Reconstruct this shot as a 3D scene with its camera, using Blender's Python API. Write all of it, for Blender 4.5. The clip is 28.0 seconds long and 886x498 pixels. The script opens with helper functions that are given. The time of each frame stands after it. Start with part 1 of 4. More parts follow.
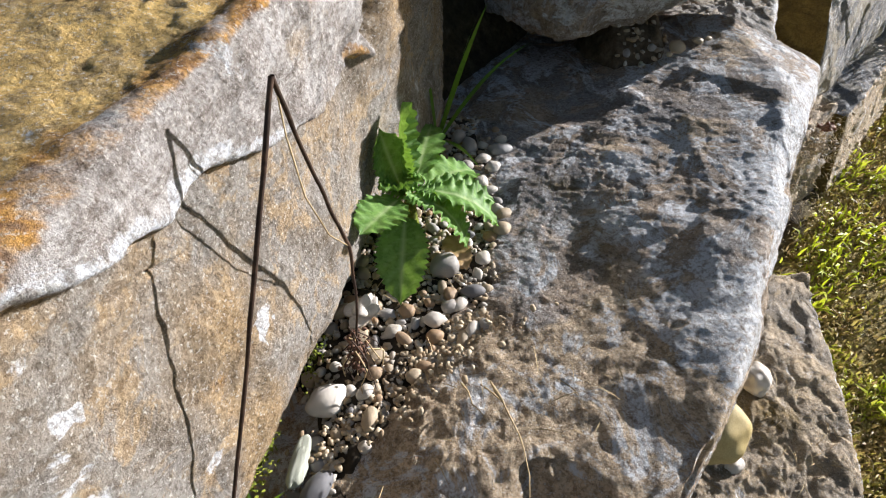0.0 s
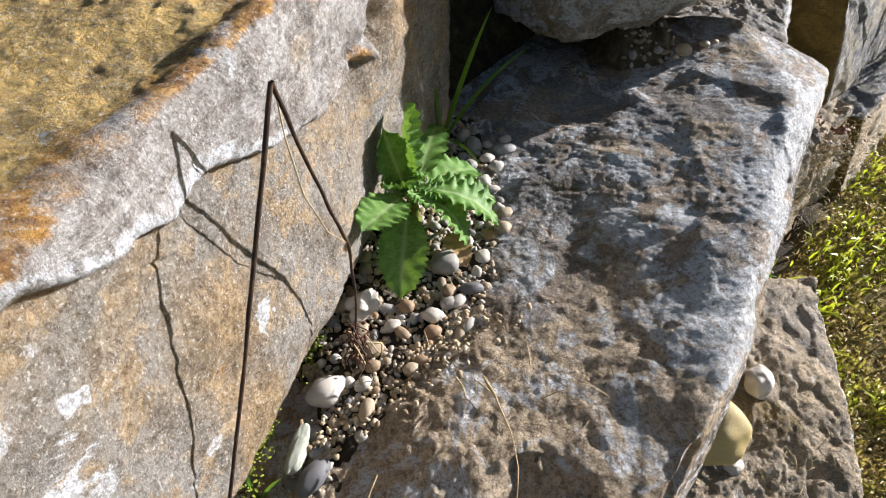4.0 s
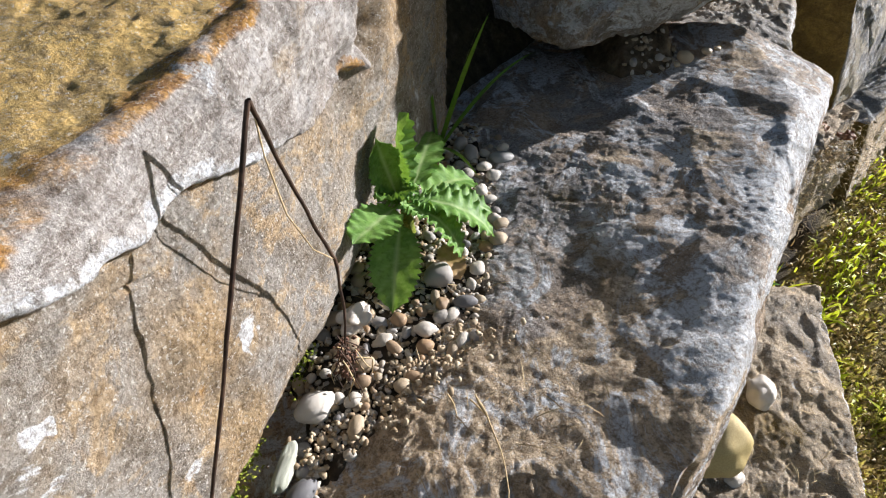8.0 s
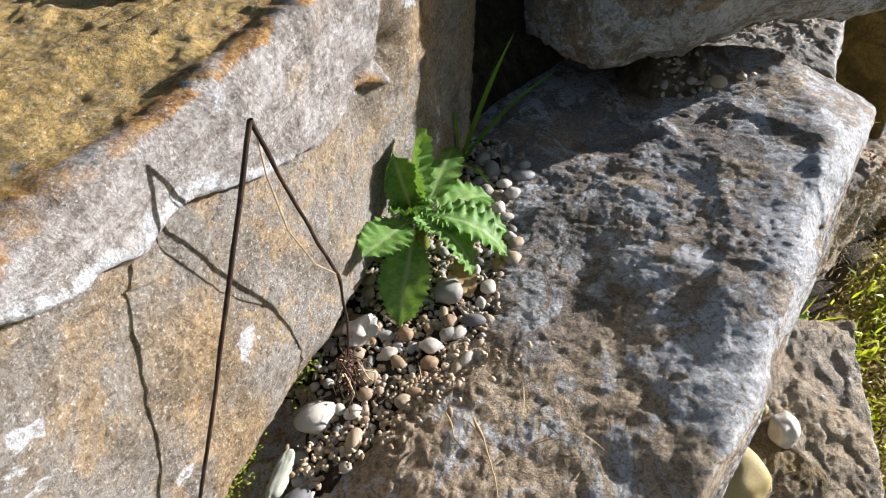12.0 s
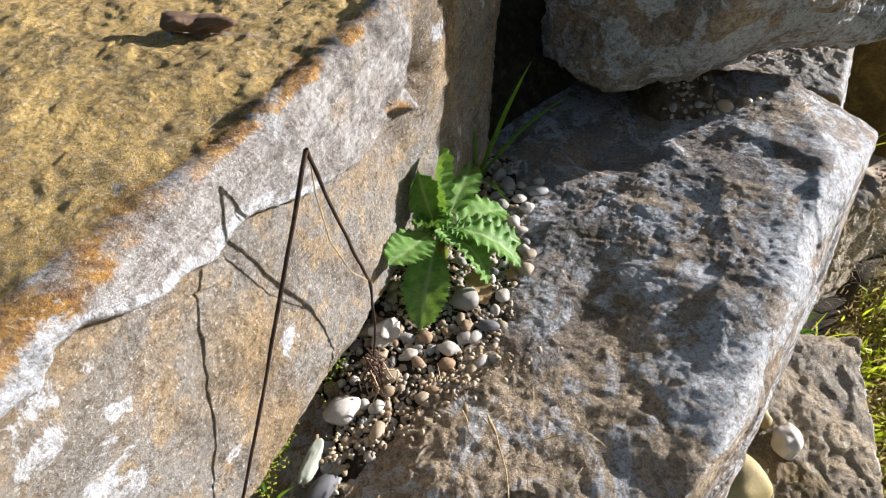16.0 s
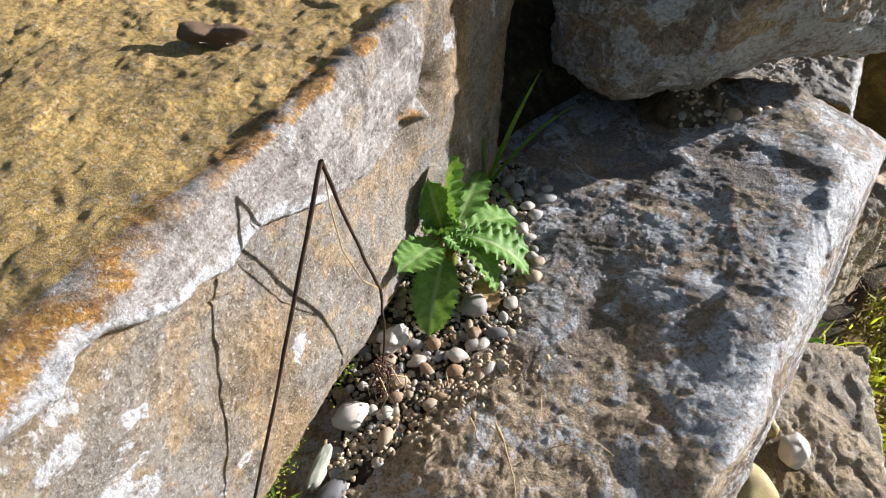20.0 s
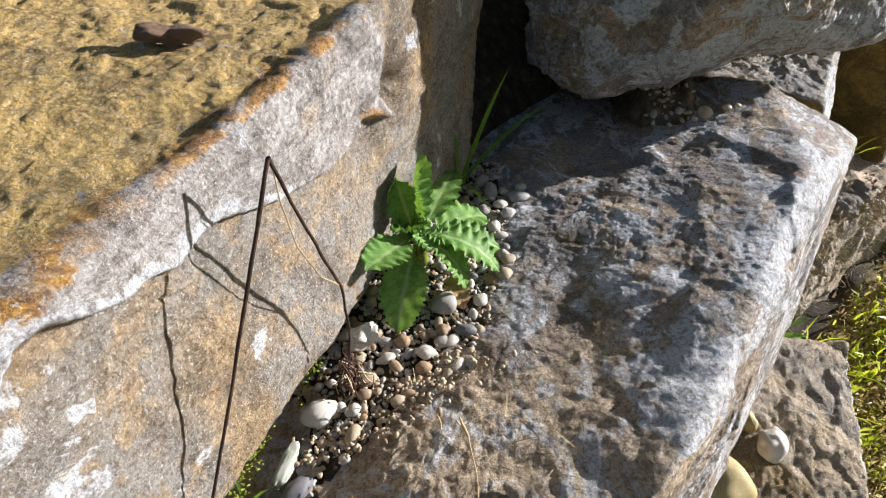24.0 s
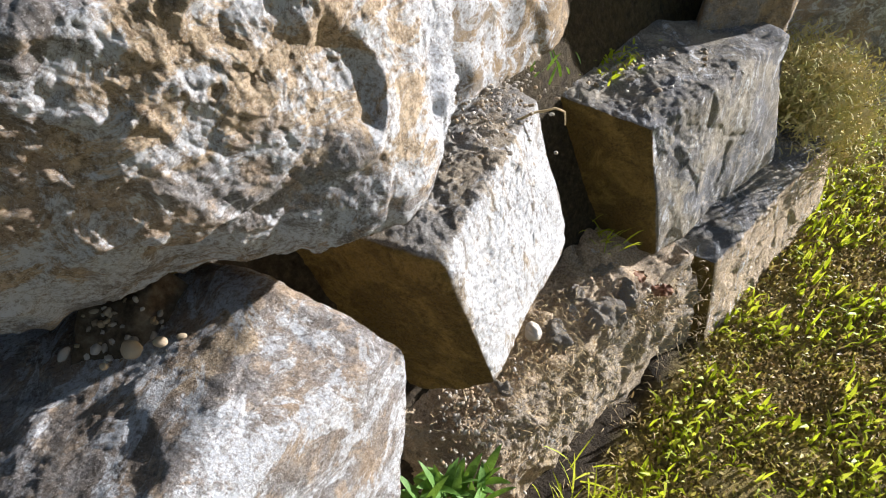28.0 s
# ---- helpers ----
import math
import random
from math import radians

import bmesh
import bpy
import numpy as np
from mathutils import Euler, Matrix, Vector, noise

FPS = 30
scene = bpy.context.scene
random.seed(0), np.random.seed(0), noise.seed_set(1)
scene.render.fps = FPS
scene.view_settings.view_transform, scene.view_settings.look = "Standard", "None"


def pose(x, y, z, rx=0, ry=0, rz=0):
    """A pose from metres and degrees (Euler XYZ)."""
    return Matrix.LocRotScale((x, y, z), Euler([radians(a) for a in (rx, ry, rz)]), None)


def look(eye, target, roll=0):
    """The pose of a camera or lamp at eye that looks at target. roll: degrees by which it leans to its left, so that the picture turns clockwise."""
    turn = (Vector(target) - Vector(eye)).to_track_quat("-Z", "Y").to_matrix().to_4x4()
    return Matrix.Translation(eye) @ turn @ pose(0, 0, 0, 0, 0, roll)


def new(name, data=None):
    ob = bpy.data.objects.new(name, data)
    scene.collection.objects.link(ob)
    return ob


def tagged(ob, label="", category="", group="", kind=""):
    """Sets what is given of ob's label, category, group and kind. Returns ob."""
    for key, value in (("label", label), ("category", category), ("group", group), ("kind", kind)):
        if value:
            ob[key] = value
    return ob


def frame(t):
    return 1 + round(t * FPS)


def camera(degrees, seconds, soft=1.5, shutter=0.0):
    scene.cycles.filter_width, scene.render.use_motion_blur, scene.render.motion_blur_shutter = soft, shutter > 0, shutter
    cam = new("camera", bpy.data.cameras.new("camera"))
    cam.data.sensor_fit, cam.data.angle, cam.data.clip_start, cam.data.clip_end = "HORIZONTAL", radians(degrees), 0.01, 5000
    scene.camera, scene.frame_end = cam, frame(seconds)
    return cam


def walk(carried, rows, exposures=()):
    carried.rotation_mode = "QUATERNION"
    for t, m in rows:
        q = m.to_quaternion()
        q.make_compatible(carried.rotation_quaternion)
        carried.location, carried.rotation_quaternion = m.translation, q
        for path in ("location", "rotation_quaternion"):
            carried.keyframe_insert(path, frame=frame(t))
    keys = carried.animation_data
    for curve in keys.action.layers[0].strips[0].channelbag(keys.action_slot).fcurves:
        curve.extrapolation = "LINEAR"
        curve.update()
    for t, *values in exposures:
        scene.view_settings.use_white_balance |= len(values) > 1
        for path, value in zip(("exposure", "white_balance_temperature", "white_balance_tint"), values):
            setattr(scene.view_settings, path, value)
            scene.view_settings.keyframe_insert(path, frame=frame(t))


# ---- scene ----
cam = camera(77.4, 28.0, soft=1.1)
ROWS = [
    (0, 0.0457, 0.2106, 1.5026, 38.91, -0.27, 0.84),
    (0.5, 0.0462, 0.2061, 1.5096, 38.66, -0.11, 1.02),
    (1, 0.0461, 0.2046, 1.5140, 38.63, -0.03, 1.26),
    (1.5, 0.0529, 0.2077, 1.5138, 38.53, 0.05, 1.46),
    (2, 0.0552, 0.2091, 1.5155, 38.46, -0.08, 1.65),
    (2.5, 0.0587, 0.2079, 1.5162, 38.48, -0.03, 1.78),
    (4.5, 0.0575, 0.2040, 1.5143, 38.38, 0.01, 2.71),
    (5, 0.0461, 0.2099, 1.5226, 38.31, 0.06, 2.76),
    (5.5, 0.0524, 0.2112, 1.5242, 38.31, 0.00, 2.75),
    (6, 0.0607, 0.2138, 1.5210, 38.33, -0.03, 2.80),
    (6.5, 0.0649, 0.2143, 1.5229, 38.54, 0.04, 2.72),
    (7, 0.0580, 0.2185, 1.5228, 38.45, 0.04, 2.79),
    (7.5, 0.0607, 0.2209, 1.5160, 38.41, 0.04, 2.93),
    (8, 0.0678, 0.2208, 1.5137, 38.49, 0.08, 3.04),
    (8.5, 0.0730, 0.2184, 1.5098, 38.47, 0.11, 3.57),
    (9, 0.0810, 0.2114, 1.5060, 38.56, 0.18, 4.26),
    (9.5, 0.0813, 0.2043, 1.5098, 38.60, 0.31, 5.35),
    (10, 0.0762, 0.2011, 1.5092, 38.71, 0.37, 6.19),
    (10.5, 0.0857, 0.2184, 1.5135, 38.76, 0.31, 6.72),
    (11, 0.0919, 0.2274, 1.5138, 38.94, 0.37, 6.84),
    (11.5, 0.0955, 0.2364, 1.5129, 39.03, 0.40, 7.13),
    (12, 0.0864, 0.2320, 1.5197, 39.11, 0.46, 7.62),
    (12.5, 0.0775, 0.2204, 1.5317, 39.14, 0.53, 8.19),
    (14.5, 0.0858, 0.1943, 1.5655, 39.67, 0.68, 9.23),
    (15, 0.0887, 0.1988, 1.5606, 39.76, 0.67, 9.27),
    (15.5, 0.0848, 0.2029, 1.5585, 39.81, 0.67, 9.35),
    (16, 0.0841, 0.2041, 1.5588, 39.86, 0.69, 9.46),
    (16.5, 0.0829, 0.2043, 1.5597, 39.92, 0.69, 9.58),
    (17, 0.0816, 0.2032, 1.5591, 39.94, 0.69, 9.75),
    (17.5, 0.0761, 0.2044, 1.5610, 39.99, 0.69, 9.88),
    (18, 0.0718, 0.2044, 1.5617, 40.09, 0.80, 10.02),
    (18.5, 0.0737, 0.2042, 1.5616, 40.11, 0.74, 10.11),
    (19, 0.0773, 0.2034, 1.5638, 40.11, 0.74, 10.11),
    (19.5, 0.0797, 0.2033, 1.5640, 40.14, 0.77, 10.16),
    (20, 0.0798, 0.2050, 1.5647, 40.13, 0.76, 10.22),
    (20.5, 0.0822, 0.2058, 1.5666, 40.16, 0.76, 10.20),
    (21, 0.0852, 0.2067, 1.5651, 40.20, 0.78, 10.21),
    (21.5, 0.0870, 0.2077, 1.5636, 40.27, 0.82, 10.12),
    (23.5, 0.1064, 0.2092, 1.5643, 40.35, 0.78, 9.62),
    (24, 0.1100, 0.2030, 1.5652, 40.36, 0.78, 9.43),
    (24.5, 0.1123, 0.1953, 1.5664, 40.32, 0.69, 9.19),
    (25, 0.1256, 0.1690, 1.5540, 40.35, 0.72, 8.94),
    (25.5, 0.1491, 0.1110, 1.5396, 40.33, 0.60, 8.67),
    (26, 0.1978, 0.1069, 1.5678, 40.55, 0.45, 7.77),
    (26.5, 0.2670, 0.1218, 1.5949, 41.23, 0.39, 6.03),
    (27, 0.4125, 0.2609, 1.5568, 41.80, 0.30, 4.91),
    (27.5, 0.6248, 0.4596, 1.5567, 41.90, 0.49, 5.10),
    (28, 0.7197, 0.6609, 1.5598, 42.05, 0.34, 4.71),
]
walk(cam, [(t, pose(x, y, z, rx, ry, rz)) for t, x, y, z, rx, ry, rz in ROWS], exposures=[(0.0, 1.16), (28.0, 1.16)])

# ---- light: a low, clear sun from over the lawn, and the open sky ----
SUN = Vector((0.838, 0.503, 0.210)).normalized()
world = bpy.data.worlds.new("sky")
world.use_nodes = True
scene.world = world
sky = world.node_tree.nodes.new("ShaderNodeTexSky")
sky.sky_type = "NISHITA"
sky.sun_disc = False
sky.sun_elevation = math.asin(SUN.z)
sky.sun_rotation = math.atan2(SUN.x, SUN.y)
sky_out = world.node_tree.nodes["Background"]
sky_out.inputs["Strength"].default_value = 0.051
world.node_tree.links.new(sky.outputs[0], sky_out.inputs["Color"])
sun = new("sun", bpy.data.lights.new("sun", "SUN"))
sun.data.energy = 4.7
sun.data.angle = radians(0.5)
sun.data.color = (1.0, 0.98, 1.0)
sun.matrix_world = look(SUN * 10, (0, 0, 0))


# ---- materials ----
class Nodes:
    """A short hand for node trees."""

    def __init__(self, name, roughness=0.85):
        self.mat = bpy.data.materials.new(name)
        self.mat.use_nodes = True
        self.tree = self.mat.node_tree
        self.bsdf = self.tree.nodes["Principled BSDF"]
        self.bsdf.inputs["Roughness"].default_value = roughness
        self.bsdf.inputs["Specular IOR Level"].default_value = 0.3
        self.coord = self.tree.nodes.new("ShaderNodeTexCoord").outputs["Object"]

    def put(self, value, socket):
        if isinstance(value, bpy.types.NodeSocket):
            self.tree.links.new(value, socket)
        elif isinstance(value, tuple) and len(value) == 3 and socket.type == "RGBA":
            socket.default_value = (*value, 1)
        else:
            socket.default_value = value

    def noise(self, scale, detail=4.0, rough=0.6, distort=0.0, stretch=None):
        node = self.tree.nodes.new("ShaderNodeTexNoise")
        source = self.coord
        if stretch:
            mapped = self.tree.nodes.new("ShaderNodeMapping")
            mapped.inputs["Rotation"].default_value = stretch[0]
            mapped.inputs["Scale"].default_value = stretch[1]
            self.tree.links.new(source, mapped.inputs["Vector"])
            source = mapped.outputs[0]
        self.tree.links.new(source, node.inputs["Vector"])
        for key, value in (("Scale", scale), ("Detail", detail), ("Roughness", rough), ("Distortion", distort)):
            node.inputs[key].default_value = value
        return node.outputs["Fac"]

    def cells(self, scale, feature="F1"):
        node = self.tree.nodes.new("ShaderNodeTexVoronoi")
        node.feature = feature
        self.tree.links.new(self.coord, node.inputs["Vector"])
        node.inputs["Scale"].default_value = scale
        return node.outputs["Distance"]

    def attr(self, name):
        node = self.tree.nodes.new("ShaderNodeAttribute")
        node.attribute_name = name
        return node.outputs["Fac"]

    def chance(self):
        return self.tree.nodes.new("ShaderNodeObjectInfo").outputs["Random"]

    def island(self):
        return self.tree.nodes.new("ShaderNodeNewGeometry").outputs["Random Per Island"]

    def calc(self, op, a, b=0.0):
        node = self.tree.nodes.new("ShaderNodeMath")
        node.operation = op
        self.put(a, node.inputs[0])
        self.put(b, node.inputs[1])
        return node.outputs[0]

    def step(self, value, low, high):
        node = self.tree.nodes.new("ShaderNodeMapRange")
        node.interpolation_type = "SMOOTHSTEP"
        for n, v in enumerate((value, low, high, 0.0, 1.0)):
            self.put(v, node.inputs[n])
        return node.outputs[0]

    def mix(self, fac, a, b):
        node = self.tree.nodes.new("ShaderNodeMix")
        node.data_type = "RGBA"
        self.put(fac, node.inputs["Factor"])
        self.put(a, node.inputs["A"])
        self.put(b, node.inputs["B"])
        return node.outputs["Result"]

    def shade(self, fac, a, b):
        """a multiplied by b, as far as fac says."""
        node = self.tree.nodes.new("ShaderNodeMix")
        node.data_type, node.blend_type = "RGBA", "MULTIPLY"
        self.put(fac, node.inputs["Factor"])
        self.put(a, node.inputs["A"])
        self.put(b, node.inputs["B"])
        return node.outputs["Result"]

    def ramp(self, fac, stops):
        node = self.tree.nodes.new("ShaderNodeValToRGB")
        marks = node.color_ramp.elements
        while len(marks) < len(stops):
            marks.new(1.0)
        for mark, (at, colour) in zip(marks, stops):
            mark.position, mark.color = at, (*colour, 1)
        self.put(fac, node.inputs["Fac"])
        return node.outputs["Color"]

    def bump(self, height, strength, distance):
        node = self.tree.nodes.new("ShaderNodeBump")
        self.put(height, node.inputs["Height"])
        node.inputs["Strength"].default_value, node.inputs["Distance"].default_value = strength, distance
        before = self.bsdf.inputs["Normal"].links
        if before:
            self.tree.links.new(before[0].from_socket, node.inputs["Normal"])
        self.tree.links.new(node.outputs[0], self.bsdf.inputs["Normal"])

    def thin(self, colour, share):
        """Lets light through, as leaves do."""
        through_light = self.tree.nodes.new("ShaderNodeBsdfTranslucent")
        self.put(colour, through_light.inputs["Color"])
        both = self.tree.nodes.new("ShaderNodeMixShader")
        both.inputs[0].default_value = share
        self.tree.links.new(self.bsdf.outputs[0], both.inputs[1])
        self.tree.links.new(through_light.outputs[0], both.inputs[2])
        self.tree.links.new(both.outputs[0], self.tree.nodes["Material Output"].inputs["Surface"])

    def done(self, colour, **inputs):
        self.put(colour, self.bsdf.inputs["Base Color"])
        for key, value in inputs.items():
            self.put(value, self.bsdf.inputs[key.replace("_", " ")])
        return self.mat


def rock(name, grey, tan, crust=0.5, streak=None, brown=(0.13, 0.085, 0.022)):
    """Weathered limestone: grey and tan patches, white lime crust, and the stains that a boulder's attributes place."""
    s = Nodes(name, 0.82)

    def stained(key, amount, low, high):
        return s.step(s.calc("ADD", s.attr(key), s.calc("MULTIPLY", s.calc("SUBTRACT", mid, 0.5), amount)), low, high)

    broad, mid, fine = s.noise(5, 5, 0.6, 0.6), s.noise(22, 7, 0.68, 0.5), s.noise(130, 7, 0.72, 0.3)
    grain, speck = s.noise(230, 6, 0.75, 0.4), s.noise(430, 4, 0.65, 0.3)
    crease = s.calc("MINIMUM", s.calc("ABSOLUTE", s.calc("SUBTRACT", s.noise(42, 9, 0.68, 0.7), 0.5)), 0.12)
    patchy, blotch = s.noise(9, 8, 0.72, 0.9), s.noise(31, 7, 0.7, 0.7)
    colour = s.mix(s.step(broad, 0.42, 0.58), grey, tan)
    colour = s.mix(s.calc("MULTIPLY", s.step(patchy, 0.47, 0.60), 0.7), colour, tuple(0.28 * g + 0.22 * t for g, t in zip(grey, tan)))
    colour = s.mix(s.calc("MULTIPLY", s.step(blotch, 0.51, 0.62), 0.7), colour, tuple(1.3 * t for t in tan))
    colour = s.mix(s.calc("MULTIPLY", s.step(blotch, 0.46, 0.36), 0.45), colour, tuple(0.45 * t for t in tan))
    ochre = s.mix(s.step(mid, 0.38, 0.62), (0.78, 0.53, 0.19), (0.60, 0.41, 0.16))
    ochre = s.mix(s.calc("MULTIPLY", s.step(s.noise(48, 7, 0.75, 0.4), 0.52, 0.62), 0.5), ochre, (0.20, 0.165, 0.12))
    ochre = s.mix(s.calc("MULTIPLY", s.step(fine, 0.55, 0.64), 0.7), ochre, (0.66, 0.52, 0.28))
    colour = s.mix(stained("ochre", 0.9, 0.4, 0.62), colour, ochre)
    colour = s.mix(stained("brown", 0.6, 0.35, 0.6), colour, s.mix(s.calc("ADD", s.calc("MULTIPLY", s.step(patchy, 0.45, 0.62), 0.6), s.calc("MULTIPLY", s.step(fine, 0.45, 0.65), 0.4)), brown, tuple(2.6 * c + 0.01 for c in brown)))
    dust = s.mix(s.step(fine, 0.4, 0.62), (0.70, 0.55, 0.38), (0.44, 0.33, 0.22))
    colour = s.mix(stained("dust", 1.2, 0.35, 0.6), colour, dust)
    scab = s.mix(s.step(s.noise(26, 8, 0.72, 1.2, ((0.2, 0.5, 0.3), (1.0, 0.6, 1.8))), 0.44, 0.62), (0.37, 0.335, 0.31), (0.56, 0.535, 0.52))
    scab = s.mix(s.calc("MULTIPLY", s.step(patchy, 0.54, 0.64), 0.6), scab, (0.50, 0.385, 0.25))
    colour = s.mix(stained("crust", 0.5, 0.35, 0.6), colour, scab)
    rust = s.mix(s.step(fine, 0.42, 0.6), (0.64, 0.35, 0.09), (0.34, 0.18, 0.07))
    colour = s.mix(stained("rust", 1.5, 0.42, 0.8), colour, rust)
    lime = s.calc("ADD", s.noise(15, 9, 0.76, 0.9, streak), s.calc("MULTIPLY", s.attr("pale"), 0.17))
    lime = s.step(lime, 0.64 - 0.1 * crust, 0.71 - 0.1 * crust)
    lime = s.calc("MULTIPLY", lime, s.calc("SUBTRACT", 1.0, s.calc("MULTIPLY", s.step(fine, 0.5, 0.62), 0.55)))
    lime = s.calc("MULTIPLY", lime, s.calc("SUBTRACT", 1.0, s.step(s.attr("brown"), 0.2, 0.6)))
    colour = s.mix(s.calc("MULTIPLY", lime, 0.92), colour, (0.74, 0.765, 0.81))
    colour = s.shade(s.calc("MULTIPLY", s.step(grain, 0.50, 0.60), 0.62), colour, (0.42, 0.38, 0.33))
    colour = s.shade(s.calc("MULTIPLY", s.step(fine, 0.53, 0.64), 0.5), colour, (0.5, 0.44, 0.38))
    clean = s.calc("SUBTRACT", 1.0, s.step(s.attr("brown"), 0.2, 0.6))
    colour = s.shade(s.calc("MULTIPLY", s.step(crease, 0.022, 0.0), 0.55), colour, (0.36, 0.30, 0.25))
    colour = s.mix(s.calc("MULTIPLY", s.calc("MULTIPLY", s.step(speck, 0.58, 0.63), 0.6), clean), colour, (0.72, 0.70, 0.66))
    s.bump(s.step(s.noise(34, 6, 0.68, 0.5, ((0.1, 0.1, 0.3), (1.5, 1.5, 0.3))), 0.36, 0.5), 0.45, 0.004)
    s.bump(s.noise(60, 8, 0.72, 0.6), 0.5, 0.003)
    s.bump(crease, 1.0, 0.010)
    s.bump(fine, 1.0, 0.004)
    s.bump(grain, 1.0, 0.0024)
    return s.done(colour)


def soil_mat(name, tone):
    s = Nodes(name, 0.95)
    colour = s.ramp(s.noise(45, 8, 0.7), [(at, tuple(tone * c for c in colour)) for at, colour in ((0.35, (0.05, 0.035, 0.02)), (0.5, (0.13, 0.095, 0.06)), (0.68, (0.24, 0.19, 0.13)))])
    s.bump(s.noise(90, 8, 0.7), 0.8, 0.01)
    return s.done(colour)


def plain(name, colour, other, scale, roughness=0.6, bump=0.3, deep=0.002, **inputs):
    s = Nodes(name, roughness)
    mixed = s.mix(s.step(s.noise(scale, 6, 0.65, 0.3), 0.38, 0.64), colour, other)
    if bump:
        s.bump(s.noise(scale * 4, 4), bump, deep)
    return s.done(mixed, **inputs)


def leaf_mat(name, fresh, old, vein):
    s = Nodes(name, 0.55)
    colour = s.mix(s.step(s.noise(55, 6, 0.7), 0.38, 0.62), fresh, old)
    colour = s.shade(s.calc("MULTIPLY", s.step(s.noise(220, 4, 0.6), 0.5, 0.6), 0.4), colour, (0.6, 0.65, 0.5))
    colour = s.mix(s.attr("vein"), colour, vein)
    s.bump(s.noise(160, 4, 0.6, 1.0), 0.35, 0.002)
    s.thin(s.mix(0.5, colour, (0.35, 0.55, 0.04)), 0.25)
    return s.done(colour)


def grass_mat(name, stops, share=0.4, patch=None, deep=0.0):
    """Blades that each take a colour of their own, with worn patches that run through the sward."""
    s = Nodes(name, 0.5)
    colour = s.ramp(s.island(), stops)
    if patch:
        where = s.step(s.calc("ADD", s.noise(7, 5, 0.65, 0.5), s.calc("MULTIPLY", s.calc("SUBTRACT", s.island(), 0.5), 0.25)), 0.46, 0.60)
        colour = s.mix(s.calc("MULTIPLY", where, deep), colour, patch)
        colour = s.shade(s.calc("MULTIPLY", s.step(s.noise(28, 4, 0.6), 0.50, 0.62), 0.6), colour, (0.45, 0.42, 0.36))
    s.thin(colour, share)
    return s.done(colour)


ROCK_LEFT = rock("tan_limestone", (0.35, 0.325, 0.295), (0.42, 0.30, 0.17), 0.14)
ROCK_EARTH = rock("earthy_limestone", (0.40, 0.345, 0.28), (0.50, 0.39, 0.26), 0.5)
ROCK_GREY = rock("grey_limestone", (0.35, 0.335, 0.335), (0.47, 0.36, 0.26), 1.5, ((0.3, 0.2, 0.5), (1, 0.8, 1.25)))
ROCK_VEINED = rock("veined_limestone", (0.20, 0.205, 0.225), (0.42, 0.37, 0.29), 0.9, ((0.4, 0.1, 0.6), (2.2, 1.2, 0.7)))
ROCK_PALE = rock("pale_limestone", (0.42, 0.41, 0.40), (0.46, 0.38, 0.28), 0.7, ((0.2, 0.1, 0.4), (1.6, 1.6, 0.5)))
SOIL = soil_mat("soil", 1.0)
# the same soil at a third of its tone: deep crevice shade put into colour
SHADE_SOIL = soil_mat("shade_soil", 0.35)
GRASS = grass_mat("grass_blades", [(0.0, (0.44, 0.32, 0.12)), (0.3, (0.58, 0.48, 0.14)), (0.5, (0.46, 0.47, 0.06)), (0.8, (0.54, 0.57, 0.05)), (1.0, (0.70, 0.70, 0.12))], 0.4, (0.42, 0.28, 0.13), 0.5)
THATCH = grass_mat("thatch", [(0.0, (0.34, 0.23, 0.10)), (0.4, (0.62, 0.47, 0.21)), (0.7, (0.50, 0.45, 0.08)), (1.0, (0.78, 0.66, 0.34))], 0.35, (0.40, 0.26, 0.12), 0.6)
FRESH = grass_mat("fresh_grass", [(0.0, (0.38, 0.46, 0.02)), (0.5, (0.52, 0.60, 0.03)), (1.0, (0.66, 0.68, 0.08))], 0.45)
LEAF = leaf_mat("thistle_leaf", (0.17, 0.32, 0.07), (0.10, 0.22, 0.045), (0.40, 0.50, 0.24))
BLADE = leaf_mat("grass_leaf", (0.13, 0.26, 0.03), (0.10, 0.2, 0.03), (0.2, 0.3, 0.08))
STEM = plain("dry_stem", (0.028, 0.015, 0.010), (0.075, 0.042, 0.026), 90, 0.7)
MOSS = plain("moss", (0.10, 0.14, 0.015), (0.22, 0.24, 0.03), 60, 0.9, 0.8, 0.004)
STRAW = plain("straw", (0.58, 0.45, 0.26), (0.38, 0.27, 0.14), 40, 0.8)
MOUND = plain("faded_grass", (0.66, 0.55, 0.27), (0.50, 0.47, 0.15), 14, 0.8)
YELLOW = plain("yellow_stone", (0.52, 0.41, 0.19), (0.44, 0.33, 0.14), 25, 0.6)
WHITE = plain("white_stone", (0.66, 0.61, 0.55), (0.55, 0.48, 0.41), 30, 0.5)


# ---- noise and meshes ----
rng = np.random.default_rng(7)
LATTICE = rng.uniform(-1, 1, 4096)


def vnoise(p, seed=0):
    """Smooth value noise in -1..1 at the points p."""
    i = np.floor(p).astype(np.int64)
    f = p - i
    f = f * f * f * (f * (f * 6 - 15) + 10)
    total = 0
    for dx in (0, 1):
        for dy in (0, 1):
            for dz in (0, 1):
                h = ((i[:, 0] + dx) * 73856093) ^ ((i[:, 1] + dy) * 19349663) ^ ((i[:, 2] + dz) * 83492791) ^ (seed * 2654435)
                w = (f[:, 0] if dx else 1 - f[:, 0]) * (f[:, 1] if dy else 1 - f[:, 1]) * (f[:, 2] if dz else 1 - f[:, 2])
                total = total + w * LATTICE[(h ^ (h >> 13)) & 4095]
    return total


